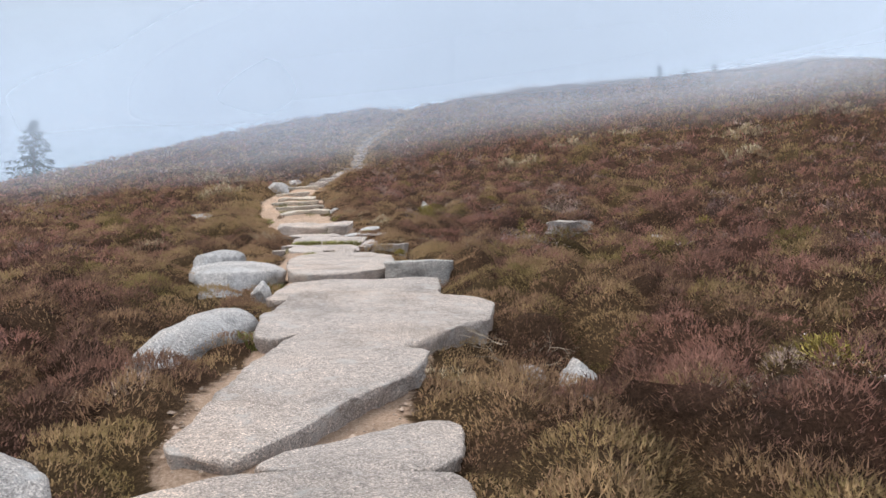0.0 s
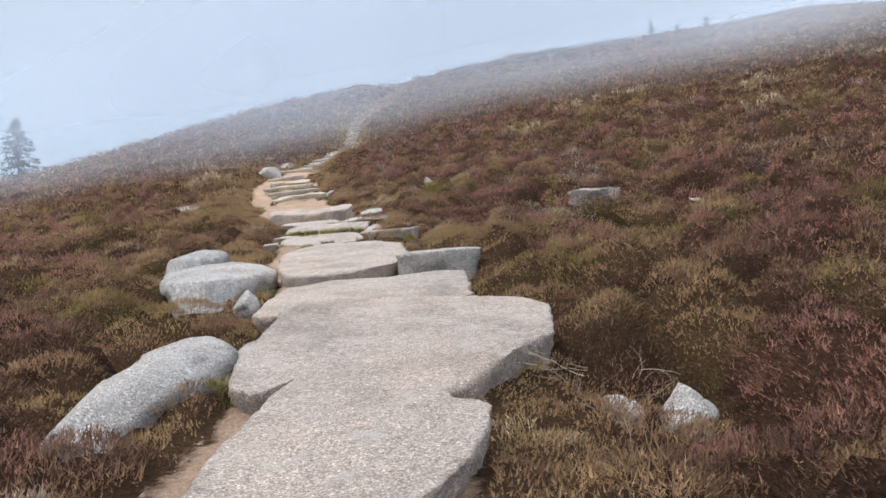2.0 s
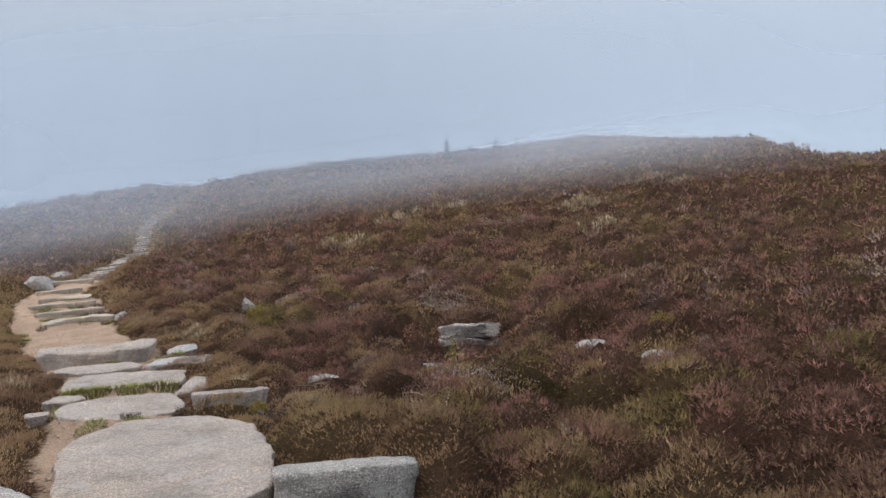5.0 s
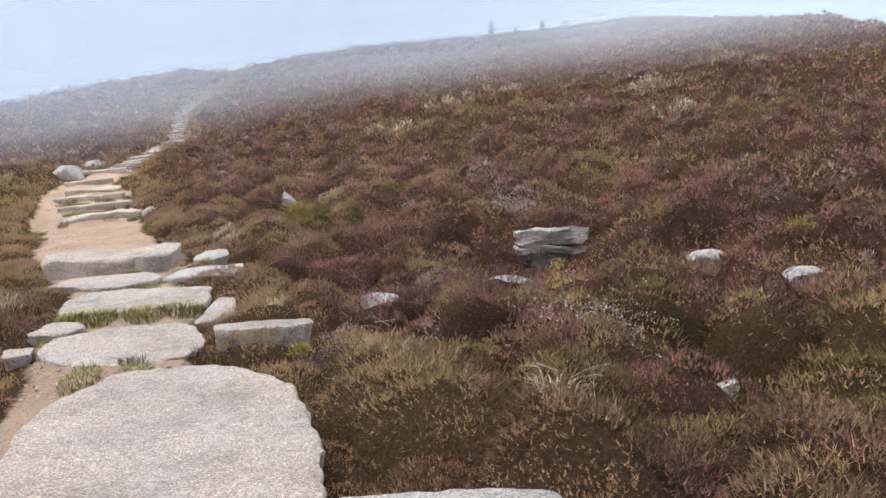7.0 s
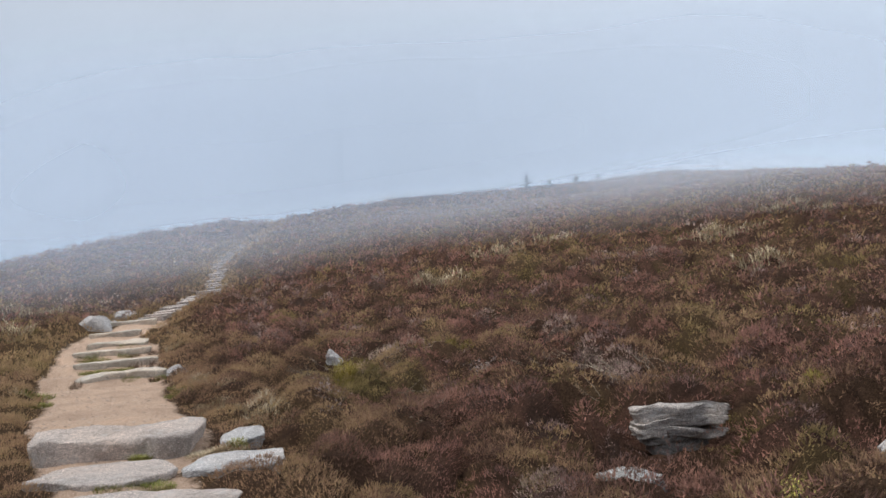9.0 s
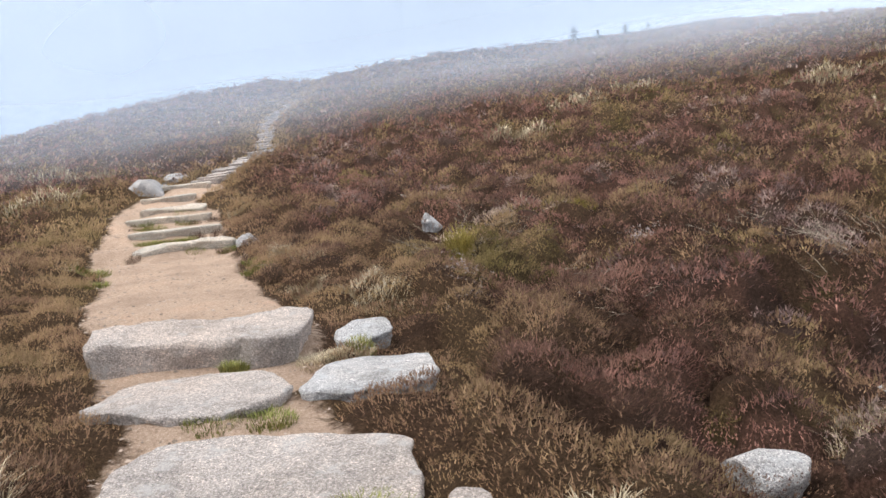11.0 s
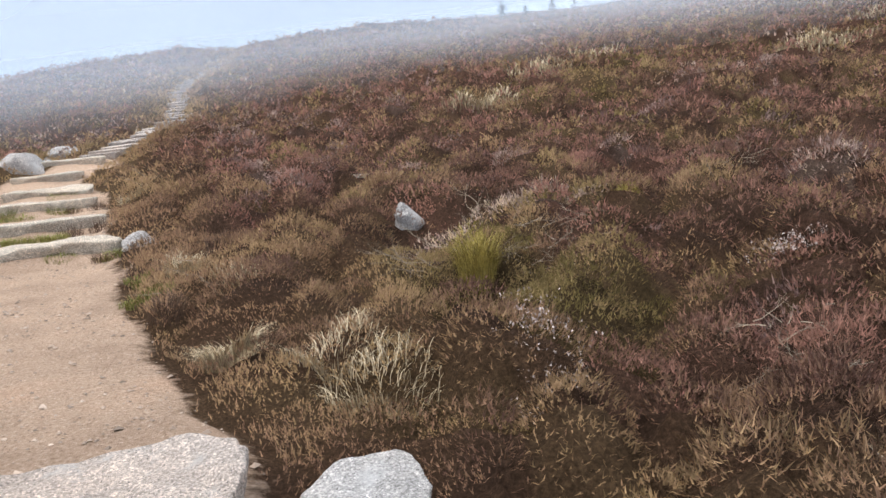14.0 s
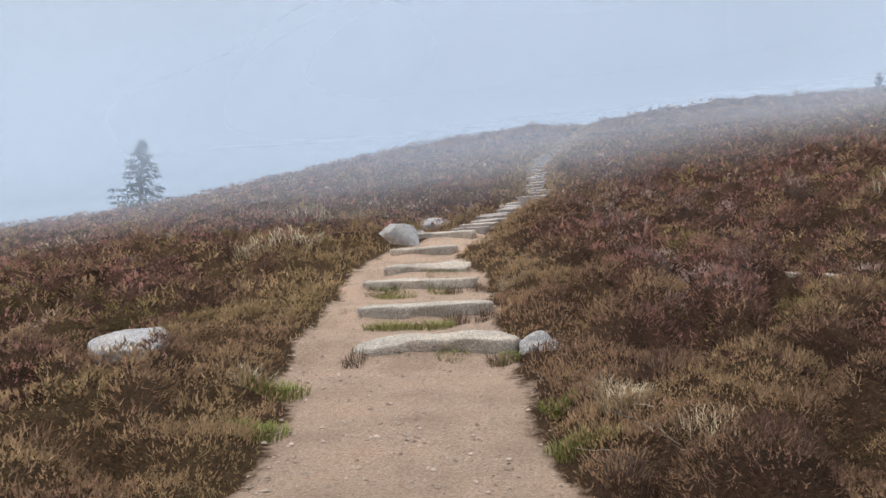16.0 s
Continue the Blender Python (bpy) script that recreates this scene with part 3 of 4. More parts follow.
stone("boulder", "small grey granite rock behind a boulder", -3.2, 12.0, [(-0.3, -0.7), (-0.3, 0.2), (-0.1, 0.7), (0.25, 0.5), (0.3, 0.0), (0.1, -0.6)], 0.3, 0.5, M_BOULDER, dome=0.06, seed=10, side_shown=0.2, cuts=4, edge=0.075)
stone("rock", "small pale broken stone at the path edge", -2.06, 9.5, [(-0.1, -0.2), (-0.12, 0.2), (0.03, 0.26), (0.12, 0.0), (0.12, -0.24)], 0.15, 0.35, M_BOULDER, dome=0.06, seed=11, side_shown=0.2, cuts=4, edge=0.075)
stone("boulder", "long grey granite boulder with a crack, sunk in heather", -1.93, 7.0, [(-0.4, -0.95), (-0.36, -0.22), (-0.3, 0.4), (-0.12, 1.0), (0.2, 0.95), (0.32, 0.3), (0.28, -0.2), (0.12, -0.6), (-0.12, -1.0)], 0.12, 0.55, M_BOULDER, dome=0.06, seed=12, side_shown=0.34, cuts=4, edge=0.075, level=-0.3)
stone("rock", "small grey angular rock in the heather", 1.13, 6.75, [(-0.17, -0.2), (-0.12, 0.2), (0.05, 0.26), (0.16, 0.1), (0.16, -0.15), (0.0, -0.25)], -0.06, 0.45, M_BOULDER, dome=0.1, seed=13, side_shown=0.25, cuts=5, edge=0.075)
stone("rock", "thin flat grey stone lying in heather", 0.78, 6.8, [(-0.12, 0.1), (0.0, 0.18), (0.1, -0.15), (0.0, -0.18)], -0.08, 0.25, M_BOULDER, seed=14, edge=0.075)
stone("paving_slab", "pale granite slab with mossy joints", -2.1, 14.69, [(-0.66, 0.0), (-0.62, 0.46), (-0.15, 0.62), (0.52, 0.5), (0.66, -0.18), (0.52, -0.5), (0.08, -0.58), (-0.37, -0.38)], 0.11, 0.3, M_SLAB, level=0.0, dip=0.04, side_shown=0.06, seed=15, group=PATHWAY)
stone("paving_slab", "small pale granite slab beside larger slabs", -2.8, 15.65, [(-0.25, -0.25), (-0.2, 0.3), (0.0, 0.38), (0.18, 0.15), (0.2, -0.1), (0.05, -0.38)], 0.1, 0.3, M_SLAB, seed=16, group=PATHWAY)
stone("rock", "pale stone at the worn path edge", -2.95, 14.95, [(-0.2, 0.25), (0.08, 0.12), (0.12, -0.17), (-0.1, -0.2)], 0.08, 0.3, M_SLAB, seed=17)
stone("granite_block", "long pale granite block beside the path in heather", -0.92, 14.65, [(-0.48, 0.22), (-0.45, -0.12), (-0.05, -0.2), (0.34, -0.26), (0.36, -0.02), (0.3, 0.1), (-0.1, 0.24)], 0.19, 0.36, M_SLAB, level=0.9, seed=18, side_shown=0.17, edge=0.022)
stone("paving_slab", "pale granite slab with grass along its front", -2.29, 16.63, [(-0.68, -0.3), (-0.78, 0.2), (-0.53, 0.58), (0.14, 0.52), (0.73, 0.33), (0.76, -0.1), (0.7, -0.42), (0.06, -0.52), (-0.4, -0.58)], 0.10, 0.3, M_SLAB, level=0.0, dip=0.05, side_shown=0.06, seed=19, group=PATHWAY)
stone("paving_slab", "narrow pale granite stone running along the path edge", -1.43, 15.81, [(-0.2, -0.4), (-0.1, 0.1), (0.0, 0.44), (0.16, 0.43), (0.2, -0.04), (0.02, -0.3)], 0.09, 0.3, M_SLAB, level=0.0, dip=0.08, side_shown=0.06, seed=20, group=PATHWAY)
stone("paving_slab", "pale granite slab below a high stone step", -2.82, 18.25, [(-0.75, -0.2), (-0.58, 0.32), (0.0, 0.5), (0.42, 0.4), (0.6, 0.0), (0.52, -0.25), (0.3, -0.46), (-0.15, -0.48)], 0.07, 0.3, M_SLAB, level=0.1, seed=21, group=PATHWAY)
stone("paving_slab", "grey flat granite slab at the path edge", -1.6, 18.35, [(-0.62, -0.28), (-0.4, 0.33), (-0.11, 0.43), (0.33, 0.34), (0.36, 0.08), (0.38, -0.12), (0.1, -0.38), (-0.2, -0.42)], 0.06, 0.28, M_BOULDER, level=0.2, seed=22, group=PATHWAY, edge=0.022)
stone("stone_step", "massive pale granite step with a rough front", -2.9, 19.42, [(-1.0, -0.2), (-1.02, 0.3), (-0.4, 0.36), (0.3, 0.4), (0.62, 0.42), (0.75, 0.25), (0.74, -0.05), (0.66, -0.38), (0.35, -0.42), (0.2, -0.28), (-0.55, -0.2)], 0.22, 0.5, M_SLAB, level=0.0, dip=0.06, seed=23, side_shown=0.3, group="stone steps", edge=0.03, rough=0.05)
stone("granite_block", "small pale granite block beside the big step", -1.74, 19.5, [(-0.23, 0.05), (-0.1, 0.22), (0.22, 0.24), (0.28, -0.08), (-0.02, -0.24), (-0.2, -0.22)], 0.07, 0.32, M_BOULDER, level=0.0, dip=0.12, seed=24, side_shown=0.1, edge=0.022)
stone("stone_step", "long rough buff granite step across the path", -4.37, 26.15, [(-0.86, -0.16), (-0.8, 0.12), (-0.5, 0.2), (-0.08, 0.26), (0.62, 0.26), (0.8, 0.1), (0.74, -0.14), (0.3, -0.16), (-0.4, -0.2)], 0.12, 0.42, M_STEP, level=0.3, seed=25, side_shown=0.13, cuts=3, group="stone steps", edge=0.022, rough=0.04)
stone("rock", "rounded pale granite rock at the end of a step", -3.4, 26.1, [(-0.2, -0.14), (-0.16, 0.14), (0.06, 0.2), (0.2, 0.08), (0.17, -0.15)], 0.08, 0.4, M_BOULDER, dome=0.07, seed=26, side_shown=0.25, cuts=4, edge=0.075)
stone("stone_step", "buff granite step with grass below it", -4.93, 28.05, [(-0.8, -0.2), (-0.76, 0.06), (-0.1, 0.2), (0.8, 0.28), (0.84, 0.06), (0.2, -0.12), (-0.3, -0.2)], 0.13, 0.36, M_STEP, level=0.3, seed=27, side_shown=0.13, group="stone steps", edge=0.022)
stone("stone_step", "straight buff granite step with a mossy front", -5.5, 30.35, [(-0.88, -0.14), (-0.88, 0.14), (0.0, 0.16), (0.88, 0.12), (0.88, -0.14), (0.0, -0.16)], 0.13, 0.34, M_STEP, level=0.3, seed=28, side_shown=0.13, group="stone steps", edge=0.022)
stone("stone_step", "rough lens-shaped buff granite step", -5.7, 31.9, [(-0.8, -0.3), (-0.5, 0.1), (0.4, 0.3), (0.72, 0.2), (0.74, -0.2), (0.0, -0.32)], 0.17, 0.4, M_STEP, level=0.3, seed=29, side_shown=0.13, cuts=3, group="stone steps", edge=0.022, rough=0.04)
stone("stone_step", "long low granite step high on the path", -6.5, 35.1, [(-0.72, -0.18), (-0.6, 0.1), (-0.1, 0.22), (0.72, 0.16), (0.74, -0.1), (0.0, -0.2)], 0.13, 0.34, M_STEP, level=0.3, seed=30, side_shown=0.13, group="stone steps", edge=0.022)
stone("boulder", "angular pale granite boulder at the path bend", -7.55, 37.3, [(-0.55, -0.3), (-0.52, 0.3), (-0.1, 0.45), (0.42, 0.3), (0.62, -0.35), (0.2, -0.5), (-0.3, -0.45)], 0.42, 0.8, M_BOULDER, dome=0.08, seed=31, side_shown=0.6, cuts=7, edge=0.015, level=1.2)
stone("stone_step", "long pale granite step beside an angular boulder", -6.5, 37.5, [(-0.8, -0.2), (-0.7, 0.2), (0.0, 0.25), (0.75, 0.1), (0.8, -0.15), (0.0, -0.22)], 0.2, 0.36, M_STEP, level=0.3, seed=32, group="stone steps", edge=0.022)
stone("rock", "pale rocks beside the upper path", -7.5, 41.0, [(-0.5, -0.2), (-0.3, 0.2), (0.2, 0.2), (0.7, 0.0), (0.2, -0.25)], 0.16, 0.5, M_BOULDER, dome=0.12, seed=33, side_shown=0.3, cuts=5, edge=0.075)
stone("rock", "small pale rock beside the upper path", -7.45, 39.0, [(-0.2, -0.15), (-0.1, 0.2), (0.2, 0.1), (0.18, -0.15)], 0.12, 0.4, M_BOULDER, dome=0.07, seed=34, side_shown=0.2, cuts=4, edge=0.075)
stone("rock", "pale rock in heather above the bend", -4.0, 41.4, [(-0.3, -0.2), (-0.1, 0.25), (0.3, 0.1), (0.25, -0.2)], 0.12, 0.4, M_BOULDER, dome=0.08, seed=35, side_shown=0.2, cuts=4, edge=0.075)
# the long flight that climbs on towards the saddle
rs = random.Random(5)
for k in range(40):
    y = 38.0 + 0.72 * k if k < 11 else 46.0 + 1.25 * (k - 11)
    c = float(np.interp(y, PATH_Y, (PATH_L + PATH_R) / 2))
    w = rs.uniform(0.34, 0.52)
    ring = [(-w, -0.2), (-w * 0.9, 0.2), (0.0, 0.26), (w, 0.18), (w * 0.95, -0.2), (0.0, -0.26)]
    stone("stone_step", "pale granite step of the upper flight", c + rs.uniform(-0.15, 0.15), y, ring, rs.uniform(0.15, 0.21), 0.36, M_SLAB, level=0.3, seed=40 + k, side_shown=0.12, group="stone steps", edge=0.022)
stone("boulder", "flat white granite rock in heather by the gravel", -8.0, 26.7, [(-0.5, -0.05), (-0.3, 0.25), (0.2, 0.35), (0.45, 0.2), (0.42, -0.3), (0.1, -0.42), (-0.3, -0.35)], 0.1, 0.4, M_BOULDER, dip=0.14, level=0.0, seed=82, cuts=2, side_shown=0.16, edge=0.018)
stone("rock", "long flat buff stone lying in heather", -0.35, 29.4, [(-0.6, 0.4), (-0.1, 0.26), (0.4, -0.1), (0.52, -0.3), (0.4, -0.36), (-0.1, 0.0), (-0.6, 0.2)], 0.05, 0.2, M_STEP, seed=83, cuts=2, rough=0.03)
stone("rock", "low pale flat stone in heather", 0.25, 16.7, [(-0.22, 0.1), (0.0, 0.2), (0.24, -0.02), (0.15, -0.18), (-0.1, -0.17)], -0.03, 0.4, M_BOULDER, level=0.0, dip=0.1, seed=84, cuts=3, dome=0.03, side_shown=0.1)
stone("rock", "pointed pale standing rock in heather", -0.52, 25.3, [(-0.13, -0.09), (-0.12, 0.09), (0.03, 0.12), (0.22, -0.02), (0.1, -0.12)], 0.13, 0.5, M_BOULDER, dome=0.15, seed=85, side_shown=0.4, cuts=2, edge=0.03)
stone("rock", "grey stone propped under a weathered slab of rock", 2.05, 17.85, [(-0.3, 0.3), (0.2, 0.35), (0.35, -0.3), (0.0, -0.4)], -0.16, 0.4, M_BLOCK, dip=-0.1, seed=86, cuts=4)
for rx, ry, rr, sd in ((4.45, 17.0, 0.3, 87), (4.75, 15.5, 0.3, 88), (2.15, 12.75, 0.1, 89)):
    stone("rock", "low pale stone among the heather", rx, ry, [(-rr, -0.4 * rr), (-0.6 * rr, 0.6 * rr), (0.5 * rr, 0.7 * rr), (rr, 0.0), (0.4 * rr, -0.6 * rr)], -0.05 - 0.04 * (sd == 89), 0.3, M_BOULDER, dome=0.04, seed=sd, cuts=4, edge=0.022)
# the dark layered rock that lies like a log; its lower beds carry the hollow's shade in their colour
log_rock = tagged(new("layered_rock"), "weathered layered grey rock lying like a log in heather", "rock")
rb = random.Random(9)
for k, (grow, top, thick, m, nm) in enumerate(((1.0, 0.22, 0.17, M_BED, "pale weathered top bed"), (0.97, 0.1, 0.1, M_BED, "pale cracked bed"), (1.0, 0.02, 0.1, M_BED, "pale cracked bed"), (0.8, -0.06, 0.1, M_BED_SHADE, "undercut bed, coloured dark for the shade of the hollow"), (0.6, -0.1, 0.25, M_BED_SHADE, "undercut bed, coloured dark for the shade of the hollow"))):
    wig = [rb.uniform(-0.05, 0.05) for _ in range(8)]
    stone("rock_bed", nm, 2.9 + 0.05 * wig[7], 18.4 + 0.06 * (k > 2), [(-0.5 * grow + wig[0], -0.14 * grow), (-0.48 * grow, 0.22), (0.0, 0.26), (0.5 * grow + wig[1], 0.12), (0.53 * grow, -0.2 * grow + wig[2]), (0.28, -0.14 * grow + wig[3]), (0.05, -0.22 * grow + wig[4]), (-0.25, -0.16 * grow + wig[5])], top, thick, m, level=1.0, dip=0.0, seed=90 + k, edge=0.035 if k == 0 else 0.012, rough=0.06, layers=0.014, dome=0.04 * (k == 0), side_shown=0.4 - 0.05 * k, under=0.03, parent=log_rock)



build_ground()


# ---- heather ----
def kites(rng, base, d, length, width):
    """Narrow leafy shoots: a kite each, from base along d."""
    n = len(base)
    a = rng.uniform(0, np.pi, n)
    s = np.stack([np.cos(a), np.sin(a), np.zeros(n)], -1)
    L = (length * rng.uniform(0.65, 1.3, n))[:, None]
    W = (width * rng.uniform(0.7, 1.3, n))[:, None]
    bend = np.stack([rng.normal(0, 0.12, n), rng.normal(0, 0.12, n), np.zeros(n)], -1) * L
    mid = base + d * L * rng.uniform(0.55, 0.85, n)[:, None]
    v = np.stack([base, mid + s * W * 0.5, base + d * L + bend, mid - s * W * 0.5], 1).reshape(-1, 3)
    k = np.arange(n)[:, None] * 4
    return v, np.hstack([k, k + 1, k + 2, k + 3])


def spikelets(rng, base, d, length, width):
    """Slim scaly shoots: one pointed triangle each, from base along d."""
    n = len(base)
    a = rng.uniform(0, np.pi, n)
    s = np.stack([np.cos(a), np.sin(a), np.zeros(n)], -1) * (0.5 * width * rng.uniform(0.7, 1.3, n))[:, None]
    tip = base + d * (length * rng.uniform(0.7, 1.3, n))[:, None]
    v = np.stack([base + s, tip, base - s], 1).reshape(-1, 3)
    k = np.arange(n)[:, None] * 3
    return v, np.hstack([k, k + 1, k + 2])


def heather(name, label, seed, bands):
    """A closed cover of leafy sprigs that fan out over the hummocks; near at hand each sprig carries several leaflets."""
    vs, fs, ts, ns, off = [], [], [], [], 0
    for i, (x0, x1, y0, y1, density, d0, d1, tall, leaves, length, width, wild) in enumerate(bands):
        rng = np.random.default_rng(seed + i)
        n = int((x1 - x0) * (y1 - y0) * density)
        x, y = rng.uniform(x0, x1, n), rng.uniform(y0, y1, n)
        d = nearness(x, y) + rng.normal(0, 0.04, n) * d1
        ok = (d >= d0) & (d < d1)
        x, y = x[ok], y[ok]
        ok = (path_mask(x, y) < 0.25 + 0.3 * (rng.uniform(0, 1, len(x)) < 0.12)) & ~under_stone(x, y, 0.012)
        x, y = x[ok], y[ok]
        gap = domes(x, y, 0.62, 1)[0] + 0.3 * domes(x, y, 1.5, 2)[0]
        ok = rng.uniform(0, 1, len(x)) < np.clip(0.42 + 2.0 * gap, 0.42, 1)
        x, y = x[ok], y[ok]
        n = len(x)
        z, wide = moor(x, y), max(0.06, 0.5 * tall)
        sx, sy = (moor(x + wide, y) - z) / wide, (moor(x, y + wide) - z) / wide
        lay = np.stack([-1.5 * sx, -1.5 * sy, np.ones(n)], -1) + rng.normal(0, 0.16, (n, 3))
        lay /= np.linalg.norm(lay, axis=1)[:, None]
        top = domes(x, y, 0.62, 1)[0]
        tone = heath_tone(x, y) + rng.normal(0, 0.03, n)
        way = np.stack([-0.9 * sx, -0.9 * sy, np.full(n, 0.9)], -1) + rng.normal(0, 0.26, (n, 3))
        way /= np.linalg.norm(way, axis=1)[:, None]
        H = tall * rng.uniform(0.5, 1.3, n) * (0.6 + 0.8 * value_noise(x / 0.5, y / 0.5, 47)) * np.clip(0.5 + top, 0.5, 1.1) * np.where(under_stone(x, y, 0.25), 0.6, 1.0)
        foot = np.stack([x, y, z], -1) - way * H[:, None] * 0.2
        # leaflets up the sprig
        foot, way, H, tone, lay = (np.repeat(q, leaves, 0) for q in (foot, way, H, tone, lay))
        m = len(H)
        at = rng.uniform(0.1, 0.9, m) if leaves > 1 else np.zeros(m)
        lean = way + rng.normal(0, wild, (m, 3))
        lean /= np.linalg.norm(lean, axis=1)[:, None]
        L = length * H / tall * rng.uniform(0.8, 1.2, m)
        v, f = spikelets(rng, foot + way * (at * H)[:, None], lean, L, np.full(m, width))
        vs.append(v)
        fs.append(f + off)
        ns.append(np.repeat(lay, 3, 0))
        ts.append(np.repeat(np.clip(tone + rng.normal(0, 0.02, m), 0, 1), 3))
        off += len(v)
    me = raw_mesh(name, np.vstack(vs), np.vstack(fs), M_HEATHER)
    at = me.attributes.new("tone", "FLOAT", "POINT")
    at.data.foreach_set("value", np.concatenate(ts).astype(np.float32))
    at = me.attributes.new("lay", "FLOAT_VECTOR", "POINT")
    at.data.foreach_set("vector", np.vstack(ns).astype(np.float32).ravel())
    return tagged(new(name, me), label, "heather", kind="stuff")


heather("heather", "dense brown and russet winter heather covering the moor", 100, (
    (-7, 6, 1.5, 27, 1750, 0, 3.4, 0.07, 3, 0.034, 0.008, 0.4),
    (-12, 10, 1.5, 34, 660, 3.4, 8.5, 0.085, 3, 0.048, 0.014, 0.42),
    (-24, 22, 3, 46, 150, 8.5, 20, 0.12, 3, 0.075, 0.03, 0.45),
    (-9, 9, -8, 1.5, 300, 0, 14, 0.085, 2, 0.08, 0.018, 0.3),
))
heather("distant_heather", "far slopes of dull brown heather in mist", 200, (
    (-45, 45, 8, 68, 30, 20, 40, 0.17, 3, 0.11, 0.065, 0.5),
    (-80, 90, 20, 115, 16, 40, 85, 0.18, 2, 0.17, 0.15, 0.7),
    (-70, 230, 60, 320, 1.6, 85, 300, 0.3, 1, 0.3, 0.5, 0.8),
))


# ---- mist and haze sheets over the upper slopes ----
def mist_material(name, tint):
    m = bpy.data.materials.new(name)
    m.use_nodes = True
    nt = m.node_tree
    nt.nodes.clear()
    out, mix, clear = nt.nodes.new("ShaderNodeOutputMaterial"), nt.nodes.new("ShaderNodeMixShader"), nt.nodes.new("ShaderNodeBsdfTransparent")
    dif, tra, half = nt.nodes.new("ShaderNodeBsdfDiffuse"), nt.nodes.new("ShaderNodeBsdfTranslucent"), nt.nodes.new("ShaderNodeAddShader")
    dif.inputs["Color"].default_value = tra.inputs["Color"].default_value = tint
    nt.links.new(dif.outputs[0], half.inputs[0])
    nt.links.new(tra.outputs[0], half.inputs[1])
    # the droplets scatter the light of the whole sky, whichever way the sheet stands
    up, down = node(nt, "ShaderNodeCombineXYZ", Z=1.0), node(nt, "ShaderNodeCombineXYZ", Z=-1.0)
    nt.links.new(up.outputs[0], dif.inputs["Normal"])
    nt.links.new(down.outputs[0], tra.inputs["Normal"])
    uv = nt.nodes.new("ShaderNodeUVMap")
    sep2 = nt.nodes.new("ShaderNodeSeparateXYZ")
    nt.links.new(uv.outputs[0], sep2.inputs[0])
    wisp = span(nt, noise_tex(nt, position(nt), 0.022, 2, 0.45), 0.3, 0.7, 0.75, 1.0)
    low = node(nt, "ShaderNodeMapRange", From_Min=0.0, From_Max=5.5, To_Min=0.0, To_Max=1.0)
    low.interpolation_type = "SMOOTHSTEP"
    high = node(nt, "ShaderNodeMapRange", From_Min=0.35, From_Max=1.0, To_Min=1.0, To_Max=0.0)
    high.interpolation_type = "SMOOTHSTEP"
    nt.links.new(sep2.outputs["X"], low.inputs["Value"])
    nt.links.new(sep2.outputs["Y"], high.inputs["Value"])
    m1, m2 = nt.nodes.new("ShaderNodeMath"), nt.nodes.new("ShaderNodeMath")
    m1.operation = m2.operation = "MULTIPLY"
    nt.links.new(low.outputs[0], m1.inputs[0])
    nt.links.new(high.outputs[0], m1.inputs[1])
    nt.links.new(m1.outputs[0], m2.inputs[0])
    nt.links.new(wisp, m2.inputs[1])
    dens, m3 = nt.nodes.new("ShaderNodeAttribute"), nt.nodes.new("ShaderNodeMath")
    dens.attribute_name, m3.operation = "veil", "MULTIPLY"
    nt.links.new(m2.outputs[0], m3.inputs[0])
    nt.links.new(dens.outputs["Fac"], m3.inputs[1])
    nt.links.new(m3.outputs[0], mix.inputs[0])
    nt.links.new(clear.outputs[0], mix.inputs[1])
    nt.links.new(half.outputs[0], mix.inputs[2])
    nt.links.new(mix.outputs[0], out.inputs["Surface"])
    return m


M_MIST = mist_material("mist", (0.63, 0.655, 0.69, 1))
# tinted like the sky: distance haze put into the colour of added sheets
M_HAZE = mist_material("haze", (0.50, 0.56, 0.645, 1))


